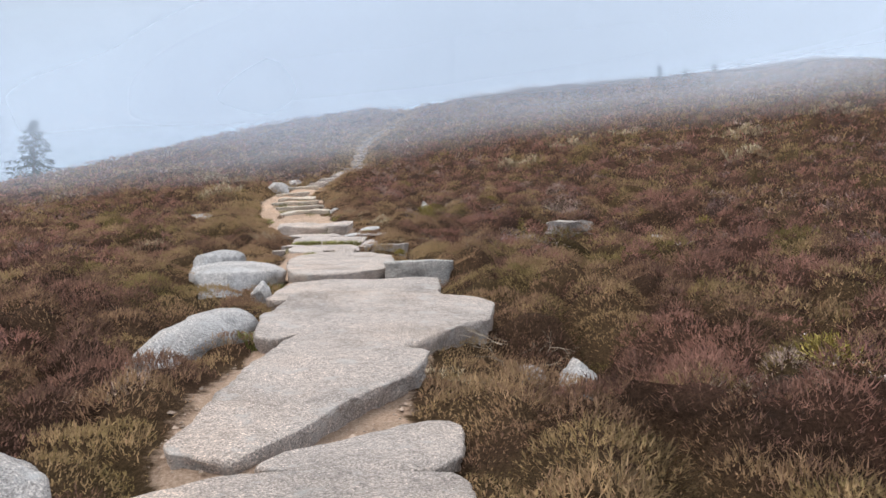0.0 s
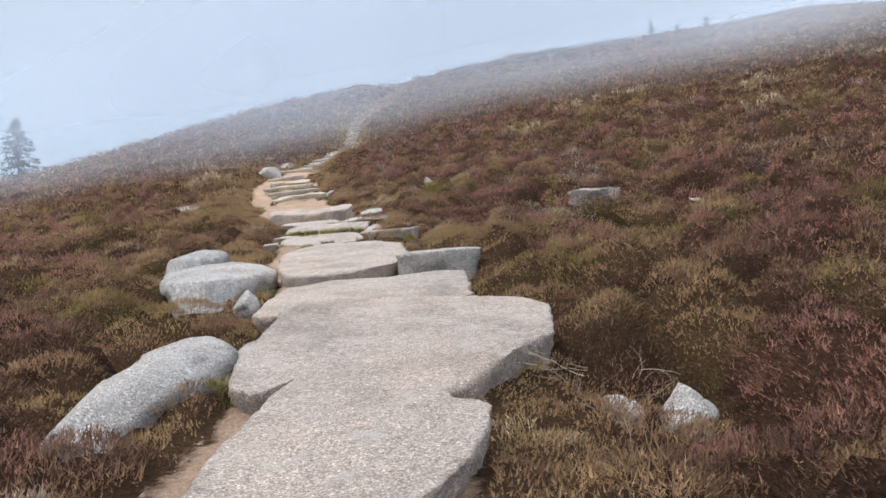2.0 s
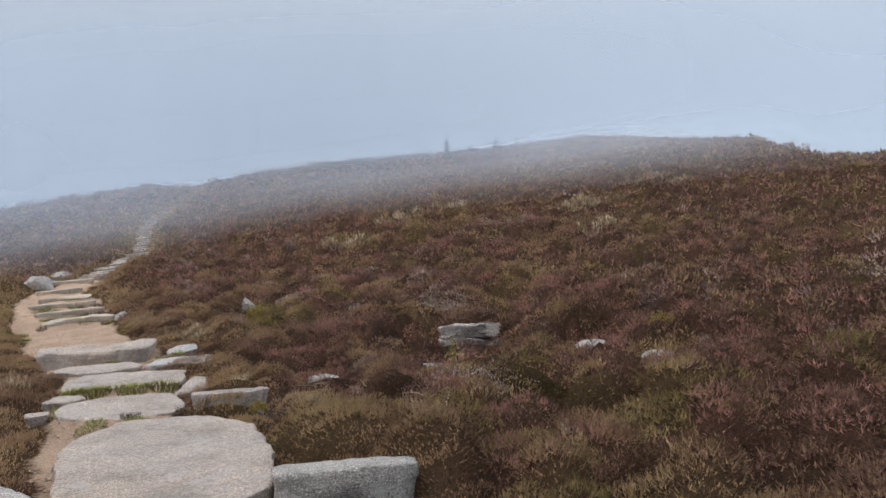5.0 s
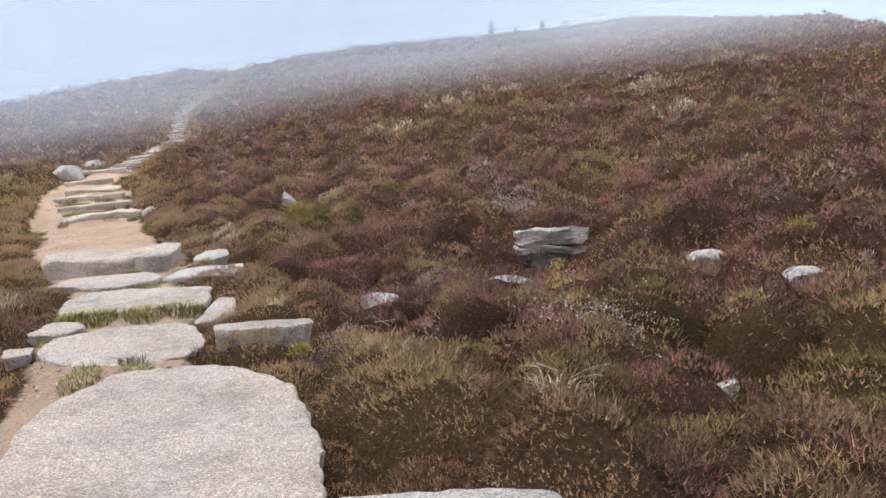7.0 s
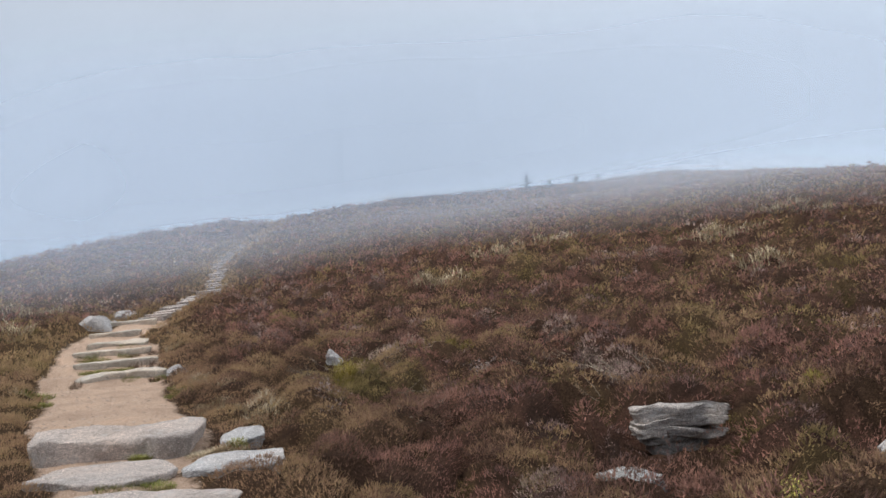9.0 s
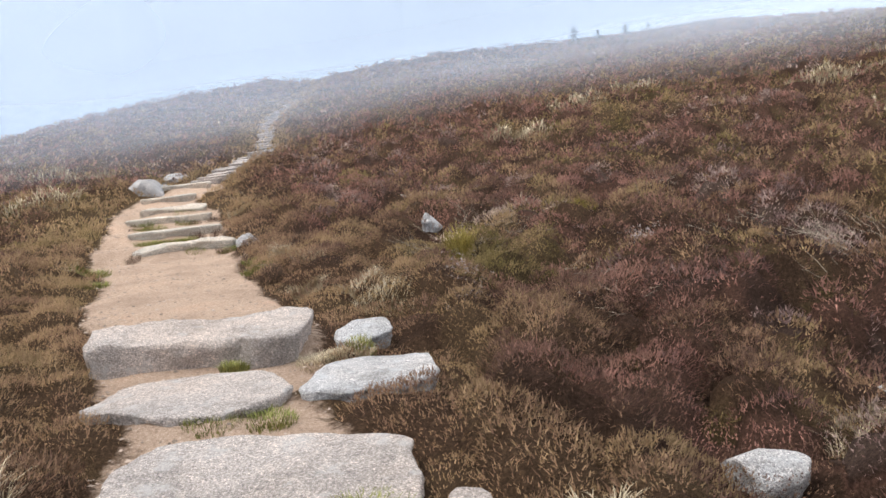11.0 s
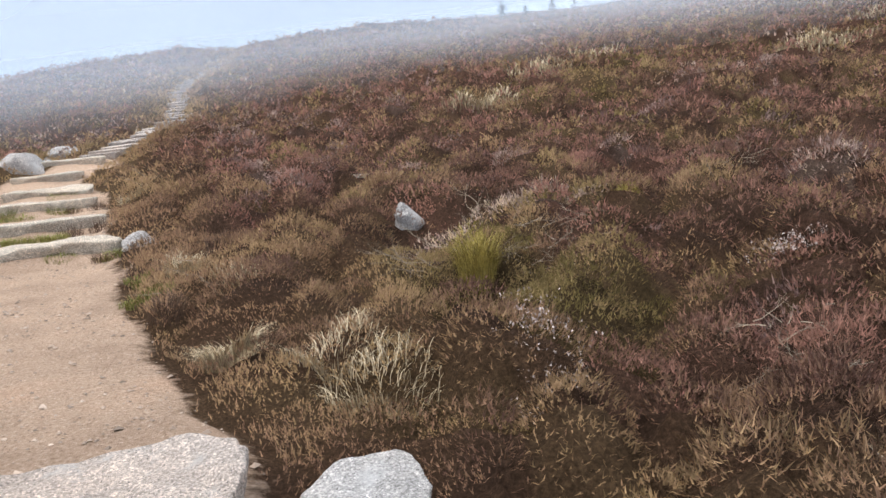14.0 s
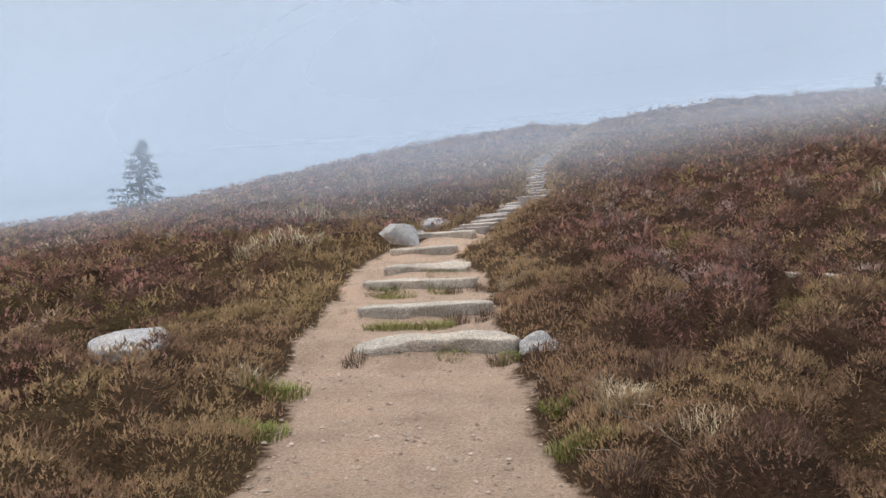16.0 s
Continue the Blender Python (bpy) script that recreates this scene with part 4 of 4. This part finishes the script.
def mist_haze_sheet(r0, tall, strength, a0, a1, haze=False):
    """A soft bank of mist standing on the slope, about r0 metres off, never past the ridge. haze: a sky-tinted sheet,
    up past the skyline, that pales the distance.
    """
    n, rows = 110, 10
    v, f, uvs, dens = [], [], [], []
    for i in range(n + 1):
        a = a0 + (a1 - a0) * i / n
        ridge = float(np.interp(a, AZ, RIDGE))
        r = min(r0, 0.93 * ridge) * (1 + 0.03 * math.sin(i * 0.21 + r0))
        x, y = r * math.sin(radians(a)), r * math.cos(radians(a))
        z = float(land(x, y)) - 0.5
        h = tall * float(np.interp(a, (-40, -24, -12, -4, 8, 25, 60), (1.0, 1.0, 0.6, 0.58, 1.1, 1.9, 1.9))) * (0.85 + 0.3 * noise.noise(Vector((a * 0.07, r0, 0))))
        # the bank keeps below the skyline but over the hump, where it spills across
        ex, ey = x + 1, y - 9
        edge_x, edge_y = ridge * math.sin(radians(a)) + 1, ridge * math.cos(radians(a)) - 9
        crest = math.atan2(float(land(edge_x - 1, edge_y + 9)) - 2.5, math.hypot(edge_x, edge_y))
        keep = radians(float(np.interp(a, (-40, -12, 5, 14, 20, 34, 38, 75), (0.9, 0.4, 0.2, 0.0, -0.8, -0.8, 0.5, 1.0))))
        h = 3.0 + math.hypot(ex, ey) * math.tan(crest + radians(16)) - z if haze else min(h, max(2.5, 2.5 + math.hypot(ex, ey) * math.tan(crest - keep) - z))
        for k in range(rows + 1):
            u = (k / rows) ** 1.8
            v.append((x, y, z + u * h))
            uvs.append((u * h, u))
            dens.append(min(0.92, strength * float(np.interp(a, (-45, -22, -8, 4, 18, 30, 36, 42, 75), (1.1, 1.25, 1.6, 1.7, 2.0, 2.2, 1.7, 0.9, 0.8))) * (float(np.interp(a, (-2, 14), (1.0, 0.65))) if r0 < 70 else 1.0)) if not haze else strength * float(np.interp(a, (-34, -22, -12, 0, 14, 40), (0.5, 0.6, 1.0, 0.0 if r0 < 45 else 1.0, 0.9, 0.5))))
    for i in range(n):
        for k in range(rows):
            a = i * (rows + 1) + k
            f.append((a, a + rows + 1, a + rows + 2, a + 1))
    me = raw_mesh("mist_haze_sheet", v, f, M_HAZE if haze else M_MIST, True)
    at = me.attributes.new("veil", "FLOAT", "POINT")
    at.data.foreach_set("value", np.array(dens, np.float32))
    layer = me.uv_layers.new(name="uv")
    idx = np.array(f).ravel()
    layer.data.foreach_set("uv", np.array(uvs, np.float32)[idx].ravel())
    return tagged(new("mist_haze_sheet", me), "thin pale sheet standing in for hill fog and distance haze", "mist", kind="structure")


for r0, tall, strength, a0, a1 in ((46, 12, 0.4, -75, 75), (58, 14, 0.62, -75, 75), (76, 16, 0.74, -75, 75), (150, 22, 0.8, 2, 75)):
    mist_haze_sheet(r0, tall, strength, a0, a1)
# added sheets that pale the far slopes in place of hazy air
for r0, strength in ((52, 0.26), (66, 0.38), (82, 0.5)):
    mist_haze_sheet(r0, 20, strength, -80, 80, True)
mist_haze_sheet(41, 20, 0.3, -80, 1, True)


# ---- grasses, moss, twigs, trees ----
def part(name, bm_or_mesh, parent, label=""):
    ob = new(name, bm_or_mesh)
    ob.parent = parent
    if label:
        tagged(ob, label)
    return ob


def blades(seed, spots, count, height, spread, width, lean, material, name):
    """Arching grass blades about the spots, in three segments each."""
    rng = np.random.default_rng(seed)
    sx, sy = np.repeat([s[0] for s in spots], count), np.repeat([s[1] for s in spots], count)
    n = len(sx)
    r, a = spread * np.sqrt(rng.uniform(0, 1, n)), rng.uniform(0, 2 * np.pi, n)
    x, y = sx + r * np.cos(a), sy + r * np.sin(a)
    z = moor(x, y) - 0.01
    h = height * rng.uniform(0.5, 1.25, n)
    out = lean * rng.uniform(0.2, 1.2, n) * h
    b = a + rng.normal(0, 0.7, n)
    ox, oy = np.cos(b) * out, np.sin(b) * out
    px, py = -np.sin(b) * width * 0.5, np.cos(b) * width * 0.5
    cols = []
    for u, w in ((0, 1.0), (0.5, 0.8), (0.85, 0.45), (1.0, 0.08)):
        cx, cy, cz = x + ox * u**2, y + oy * u**2, z + h * (u - 0.25 * u**3 * lean)
        cols += [np.stack([cx + px * w, cy + py * w, cz], -1), np.stack([cx - px * w, cy - py * w, cz], -1)]
    v = np.stack(cols, 1).reshape(-1, 3)
    k = (np.arange(n) * 8)[:, None]
    f = np.concatenate([np.hstack([k + q, k + q + 1, k + q + 3, k + q + 2]) for q in (0, 2, 4)])
    return raw_mesh(name, v, f, material)


def tuft(seed, x, y, count, height, spread, lean, material, name, label, category):
    me = blades(seed, [(x, y)], int((2.2 if material == M_GRASS else 1.3) * count), 0.75 * height, spread, 0.0065 if material == M_GRASS else 0.0045, lean, material, name)
    return tagged(new(name, me), label, category, kind="stuff")


for k, (x, y, c, h, s) in enumerate(((-2.26, 21.4, 420, 0.27, 0.16), (-2.72, 23.75, 120, 0.22, 0.16), (-0.87, 15.87, 150, 0.22, 0.12), (-2.72, 24.05, 110, 0.26, 0.18), (-2.25, 23.2, 90, 0.2, 0.2), (-5.7, 24.8, 90, 0.36, 0.14), (-1.7, 21.0, 160, 0.2, 0.25), (-1.5, 20.6, 170, 0.2, 0.3), (0.88, 16.85, 130, 0.16, 0.18), (-2.05, 18.95, 300, 0.1, 0.22), (-1.85, 19.05, 260, 0.1, 0.2), (-2.1, 19.1, 260, 0.08, 0.18), (-0.1, 13.35, 70, 0.16, 0.2), (0.45, 11.4, 60, 0.16, 0.12), (-3.9, 17.2, 110, 0.3, 0.2), (-3.6, 16.6, 110, 0.26, 0.2), (-5.5, 15.2, 130, 0.2, 0.4), (-4.0, 29.6, 90, 0.3, 0.2), (0.15, 5.9, 150, 0.08, 0.25))):
    tuft(300 + k, x, y, int(1.4 * c), 0.78 * h, s, 1.15, M_STRAW, "grass_tuft", "bleached straw-coloured grass tuft in the heather", "grass")
for k, (x, y, c, h, s) in enumerate(((-2.35, 17.78, 260, 0.08, 0.18), (-2.7, 17.75, 180, 0.07, 0.16), (-1.8, 16.2, 320, 0.1, 0.2), (-2.15, 16.08, 320, 0.1, 0.2), (-2.55, 16.05, 300, 0.1, 0.18), (-2.85, 16.1, 200, 0.1, 0.14), (-2.72, 19.05, 200, 0.11, 0.11), (-5.45, 24.7, 260, 0.14, 0.28), (-5.1, 23.6, 200, 0.1, 0.22), (-2.96, 23.3, 200, 0.1, 0.22), (-2.3, 14.05, 200, 0.07, 0.16), (-1.9, 14.02, 140, 0.06, 0.14), (-2.75, 15.2, 200, 0.07, 0.2), (-2.25, 10.6, 220, 0.12, 0.22), (-1.45, 6.6, 160, 0.09, 0.15), (-1.75, 19.2, 120, 0.1, 0.12), (-5.2, 27.4, 240, 0.14, 0.3), (-4.7, 27.45, 220, 0.14, 0.28), (-5.7, 29.8, 180, 0.1, 0.3), (-4.2, 25.92, 120, 0.09, 0.16), (-3.7, 25.85, 120, 0.1, 0.14), (-5.1, 30.12, 200, 0.12, 0.25), (-6.0, 30.12, 200, 0.14, 0.22), (-5.4, 31.5, 160, 0.1, 0.25), (-3.15, 24.2, 160, 0.08, 0.14), (-0.5, 3.62, 100, 0.05, 0.15))):
    tuft(340 + k, x, y, c, h, s, 0.7, M_GRASS, "grass_tuft", "short fresh green grass growing against the stones", "grass")


for k, (x, y, c, h, s) in enumerate(((-4.95, 30.05, 150, 0.16, 0.16), (-4.6, 30.1, 150, 0.18, 0.14), (-4.5, 27.8, 160, 0.2, 0.16), (-4.15, 27.9, 140, 0.2, 0.14), (-3.75, 25.8, 130, 0.16, 0.12), (-5.15, 25.85, 130, 0.14, 0.12), (-3.3, 25.6, 160, 0.18, 0.18), (-6.2, 30.1, 90, 0.14, 0.1), (-2.5, 24.4, 150, 0.2, 0.14), (-2.75, 22.6, 150, 0.18, 0.12), (-1.95, 14.2, 130, 0.1, 0.1), (-1.35, 14.3, 200, 0.14, 0.18), (-1.15, 13.5, 160, 0.12, 0.14))):
    tuft(320 + k, x, y, c, h, s, 0.6, M_DRY, "heather_tuft", "low dark tuft of dry heather at a stone's foot", "heather")


tuft(338, -0.42, 22.7, 420, 0.5, 0.15, 0.55, M_MOSS, "grass_tuft", "yellow-green grassy tuft growing up through the heather", "grass")


def moss_cushion(seed, x, y, wide, tall):
    """A loose yellow-green cushion of many small fronds."""
    rng = np.random.default_rng(seed)
    wide, tall = 0.7 * wide, 0.8 * tall
    n = 320
    phi, up = rng.uniform(0, 2 * np.pi, n), rng.uniform(0, 1, n)
    flat = np.sqrt(1 - up**2)
    out = np.stack([flat * np.cos(phi), flat * np.sin(phi), up], -1)
    base = np.array([x, y, float(moor(x, y)) + 0.05]) + out * np.array([wide, wide, tall]) * rng.uniform(0.5, 1.0, n)[:, None]
    way = out + rng.normal(0, 0.35, (n, 3)) + np.array([0, 0, 0.2])
    way /= np.linalg.norm(way, axis=1)[:, None]
    v, f = kites(rng, base, way, np.full(n, 0.05), np.full(n, 0.01))
    return tagged(new("moss_cushion", raw_mesh("moss_cushion", v, f, M_MOSS)), "yellow-green moss cushion among the heather", "moss", kind="stuff")


for k, (x, y, w, h) in enumerate(((-0.42, 22.9, 0.24, 0.42), (-0.38, 22.75, 0.2, 0.3), (1.5, 24.0, 0.2, 0.2), (3.45, 18.95, 0.28, 0.2), (4.6, 18.4, 0.22, 0.2), (5.3, 16.3, 0.3, 0.2), (2.05, 25.2, 0.2, 0.22), (2.1, 4.5, 0.25, 0.16), (3.1, 6.4, 0.3, 0.2), (-0.7, 14.05, 0.12, 0.1))):
    moss_cushion(400 + k, x, y, w, h)


def dead_twigs(seed, x, y, count, length, spread, heading=None, low=0.3):
    """Bleached bare heather stems: bent, forking, thin three-sided rods."""
    rs = random.Random(seed)
    verts, faces = [], []

    def rod(p, d, ln, rad, forks):
        segs = 5
        pts = [p.copy()]
        dirs = d.normalized()
        for s in range(segs):
            dirs = (dirs + Vector((rs.gauss(0, 0.2), rs.gauss(0, 0.2), rs.gauss(0.0, 0.14)))).normalized()
            pts.append(pts[-1] + dirs * ln / segs)
            if forks and s in (1, 2, 3) and rs.random() < 0.6:
                side = (dirs + Vector((rs.gauss(0, 0.6), rs.gauss(0, 0.6), rs.gauss(0.1, 0.3)))).normalized()
                rod(pts[-1], side, ln * rs.uniform(0.3, 0.6), rad * 0.65, forks - 1)
        first = len(verts)
        for s, q in enumerate(pts):
            w = rad * (1 - 0.75 * s / segs)
            for a in range(3):
                verts.append(q + Vector((math.cos(a * 2.1) * w, math.sin(a * 2.1) * w * 0.6, math.sin(a * 2.1 + 0.8) * w)))
        for s in range(segs):
            for a in range(3):
                i, j = first + s * 3 + a, first + s * 3 + (a + 1) % 3
                faces.append((i, j, j + 3, i + 3))

    for _ in range(int(count * 1.0)):
        px, py = x + rs.gauss(0, spread), y + rs.gauss(0, spread)
        a = rs.uniform(0, 2 * math.pi) if heading is None else radians(heading) + rs.gauss(0, 0.45)
        rod(Vector((px, py, float(moor(px, py)) + rs.uniform(0.06, 0.2))), Vector((math.cos(a), math.sin(a), rs.uniform(-0.05, low) + 0.1)), 0.6 * length * rs.uniform(0.5, 1.2), 0.0028, 2)
    me = raw_mesh("brushwood", np.array([tuple(v) for v in verts]), np.array(faces), M_TWIG)
    return tagged(new("brushwood", me), "bare bleached dead heather stems, bent and forking", "dead branches", kind="stuff")


for k, (x, y, c, ln, sp, hd, lw) in enumerate(((2.75, 19.9, 26, 0.6, 0.16, 120, 0.7), (3.5, 20.3, 12, 0.6, 0.15, 110, 1.0), (0.4, 20.0, 14, 0.3, 0.2, None, 0.3), (2.1, 20.8, 14, 0.32, 0.2, None, 0.4), (-0.85, 22.9, 12, 0.55, 0.1, 170, 0.5), (-0.1, 22.7, 12, 0.55, 0.12, 10, 0.3), (0.25, 22.7, 14, 0.5, 0.15, None, 0.4), (0.15, 18.8, 12, 0.2, 0.15, None, 0.2), (0.35, 18.5, 10, 0.2, 0.15, None, 0.2), (0.45, 6.65, 9, 0.4, 0.12, 160, 0.2), (0.8, 6.7, 8, 0.4, 0.12, 30, 0.3), (2.8, 5.8, 8, 0.4, 0.12, 150, 0.3), (-2.6, 22.9, 6, 0.4, 0.12, None, 0.2), (-0.15, 13.6, 9, 0.4, 0.18, None, 0.3), (0.45, 5.9, 4, 0.3, 0.08, None, 0.9), (-3.7, 29.8, 6, 0.6, 0.15, None, 0.9), (2.7, 24.0, 12, 0.5, 0.2, None, 0.5), (0.54, 11.3, 7, 0.35, 0.1, None, 0.3), (-0.3, 23.3, 14, 0.7, 0.12, 80, 1.6))):
    dead_twigs(430 + k, x, y, c, ln, sp, hd, lw)


def conifer(seed, x, y, height, label, name="spruce_tree", material=None, limbs=46):
    """A spruce: tapered trunk, drooping whorled boughs, needles in small sprays with gaps between."""
    rng, rs = np.random.default_rng(seed), random.Random(seed)
    tree = tagged(new(name), label, "tree")
    z0 = float(moor(x, y)) - 0.05
    tree.location = (x, y, z0)
    tv, tf, k = [], [], 8
    for s in range(9):
        u = s / 8
        w = 0.022 * height * (1 - u) ** 0.8 + 0.004
        for a in range(k):
            tv.append((math.cos(a * 2 * math.pi / k) * w + 0.03 * math.sin(3 * u), math.sin(a * 2 * math.pi / k) * w, u * height * 0.97))
    for s in range(8):
        for a in range(k):
            tf.append((s * k + a, s * k + (a + 1) % k, (s + 1) * k + (a + 1) % k, (s + 1) * k + a))
    boughs, sprays = [], []
    for i in range(limbs):
        u = (i + rs.random()) / limbs
        zz = height * (0.04 + 0.93 * u)
        ln = height * 0.56 * (1 - u) * rs.uniform(0.75, 1.12) + 0.012 * height
        a = i * 2.4 + rs.uniform(-0.5, 0.5)
        d = np.array([math.cos(a), math.sin(a), 0.0])
        prev = None
        steps = 6
        for s in range(steps + 1):
            w = s / steps
            p = d * ln * w + np.array([0, 0, zz + ln * (0.12 * w - 0.42 * w * w + 0.22 * w**3)])
            if prev is not None:
                boughs.append((prev, p, 0.012 * height * (1 - u) * (1 - w) * 0.35 + 0.006))
                for _ in range(5):
                    sprays.append((prev + (p - prev) * rs.random(), d, ln, w))
            prev = p
    for p, q, w in boughs:
        b0 = len(tv)
        for e, ww in ((p, w), (q, w * 0.7)):
            tv += [(e[0] - ww, e[1], e[2]), (e[0] + ww, e[1] + ww, e[2]), (e[0], e[1], e[2] + ww), (e[0], e[1] - ww, e[2])]
        for a in range(4):
            tf.append((b0 + a, b0 + (a + 1) % 4, b0 + 4 + (a + 1) % 4, b0 + 4 + a))
    part("trunk", raw_mesh("trunk", tv, tf, M_BARK), tree, "dark slender trunk with bare boughs")
    base, way = [], []
    for p, d, ln, w in sprays:
        for _ in range(3):
            base.append(p + np.array([rs.gauss(0, 0.03), rs.gauss(0, 0.03), rs.gauss(0, 0.03)]))
            v = d * rs.uniform(0.3, 1) + np.array([rs.gauss(0, 0.55), rs.gauss(0, 0.55), rs.gauss(-0.25, 0.3)])
            way.append(v / np.linalg.norm(v))
    v, f = kites(rng, np.array(base), np.array(way), np.full(len(base), 0.07 * height), np.full(len(base), 0.02 * height))
    part("crown", raw_mesh("crown", v, f, material or M_NEEDLE), tree, "drooping needle sprays with gaps between")
    return tree


conifer(500, -40.2, 79.0, 5.9, "lone young spruce on the misty hillside")
for k, (a, r, h) in enumerate(((15.2, 186, 3.4), (16.9, 205, 2.4), (18.8, 222, 3.2), (20.4, 240, 2.4))):
    conifer(510 + k, r * math.sin(radians(a)), r * math.cos(radians(a)), h, "small far conifer on the foggy skyline", limbs=30)
conifer(520, 1.42, 14.0, 0.40, "yellowed conifer seedling standing in heather", "conifer_seedling", M_SEEDLING, limbs=8)


def seed_heads(seed, x, y, spread, count):
    """Grey stems topped with small pale dried flower bells."""
    rng = np.random.default_rng(seed)
    px, py = x + rng.normal(0, spread, count), y + rng.normal(0, spread, count)
    z = moor(px, py) + 0.05 + 0.10 * rng.uniform(0, 1, count)
    p = np.stack([px, py, z], -1)
    p = np.repeat(p, 5, 0) + rng.normal(0, 0.012, (5 * count, 3))
    way = rng.normal(0, 1, (5 * count, 3)) + np.array([0, 0, 0.7])
    way /= np.linalg.norm(way, axis=1)[:, None]
    v, f = kites(rng, p, way, np.full(5 * count, 0.017), np.full(5 * count, 0.010))
    return tagged(new("faded_heather_bloom", raw_mesh("faded_heather_bloom", v, f, M_BLOOM)), "pale pinkish dried heather flowers on a bush", "heather", kind="stuff")


for k, (x, y, s, c) in enumerate(((1.5, 13.45, 0.22, 170), (1.05, 13.3, 0.18, 60), (1.75, 13.55, 0.15, 90), (2.6, 4.6, 0.2, 60), (-0.75, 20.2, 0.1, 90), (1.45, 21.5, 0.12, 90))):
    seed_heads(600 + k, x, y, s, c)
for k, (x, y, s) in enumerate(((6.5, 40.6, 0.6), (15.0, 38.0, 0.8), (13.7, 37.0, 0.6), (-16.0, 52.0, 0.9), (-23.0, 61.0, 1.2), (9.5, 44.0, 0.8), (3.5, 36.0, 0.5), (20.0, 41.0, 0.9), (-11.5, 44.0, 0.6), (-9.5, 34.5, 0.4), (11.5, 30.0, 0.5), (-14.0, 47.0, 0.7))):
    me = blades(640 + k, [(x, y), (x + 1.1 * s, y + 0.3), (x - 1.3 * s, y - 0.2)], 130, 0.32, s, 0.025, 0.9, M_STRAW, "grass_tuft")
    tagged(new("grass_tuft", me), "patch of bleached straw-coloured grass on the slope", "grass", kind="stuff")


# ---- loose gravel on the path ----
def gravel():
    rng = np.random.default_rng(700)
    x, y = rng.uniform(-8, 0.6, 90000), rng.uniform(2.2, 36, 90000)
    ok = (path_mask(x, y) > 0.45) & ~under_stone(x, y, 0.0) & (rng.uniform(0, 1, len(x)) < 0.30 + 0.5 * (value_noise(x * 1.4, y * 1.4, 60) > 0.6))
    x, y = x[ok][:14000], y[ok][:14000]
    n = len(x)
    s = 0.006 + 0.02 * rng.uniform(0, 1, n) ** 4
    z = moor(x, y) + 0.2 * s
    a = rng.uniform(0, 6.28, n)
    pts = []
    for k in range(4):
        t = a + k * np.pi / 2 + rng.normal(0, 0.2, n)
        w = s * rng.uniform(0.7, 1.3, n)
        pts.append(np.stack([x + np.cos(t) * w, y + np.sin(t) * w, z + rng.normal(0, 0.1, n) * s], -1))
    pts.append(np.stack([x + rng.normal(0, 0.2, n) * s, y, z + 0.6 * s], -1))
    pts.append(np.stack([x, y, z - 0.6 * s], -1))
    v = np.stack(pts, 1).reshape(-1, 3)
    k = (np.arange(n) * 6)[:, None]
    f = np.concatenate([np.hstack([k + i, k + (i + 1) % 4, k + 4]) for i in range(4)])
    return tagged(new("gravel", raw_mesh("gravel", v, f, M_GRAVEL)), "loose pinkish granite gravel scattered on the path", "gravel", kind="stuff")


gravel()
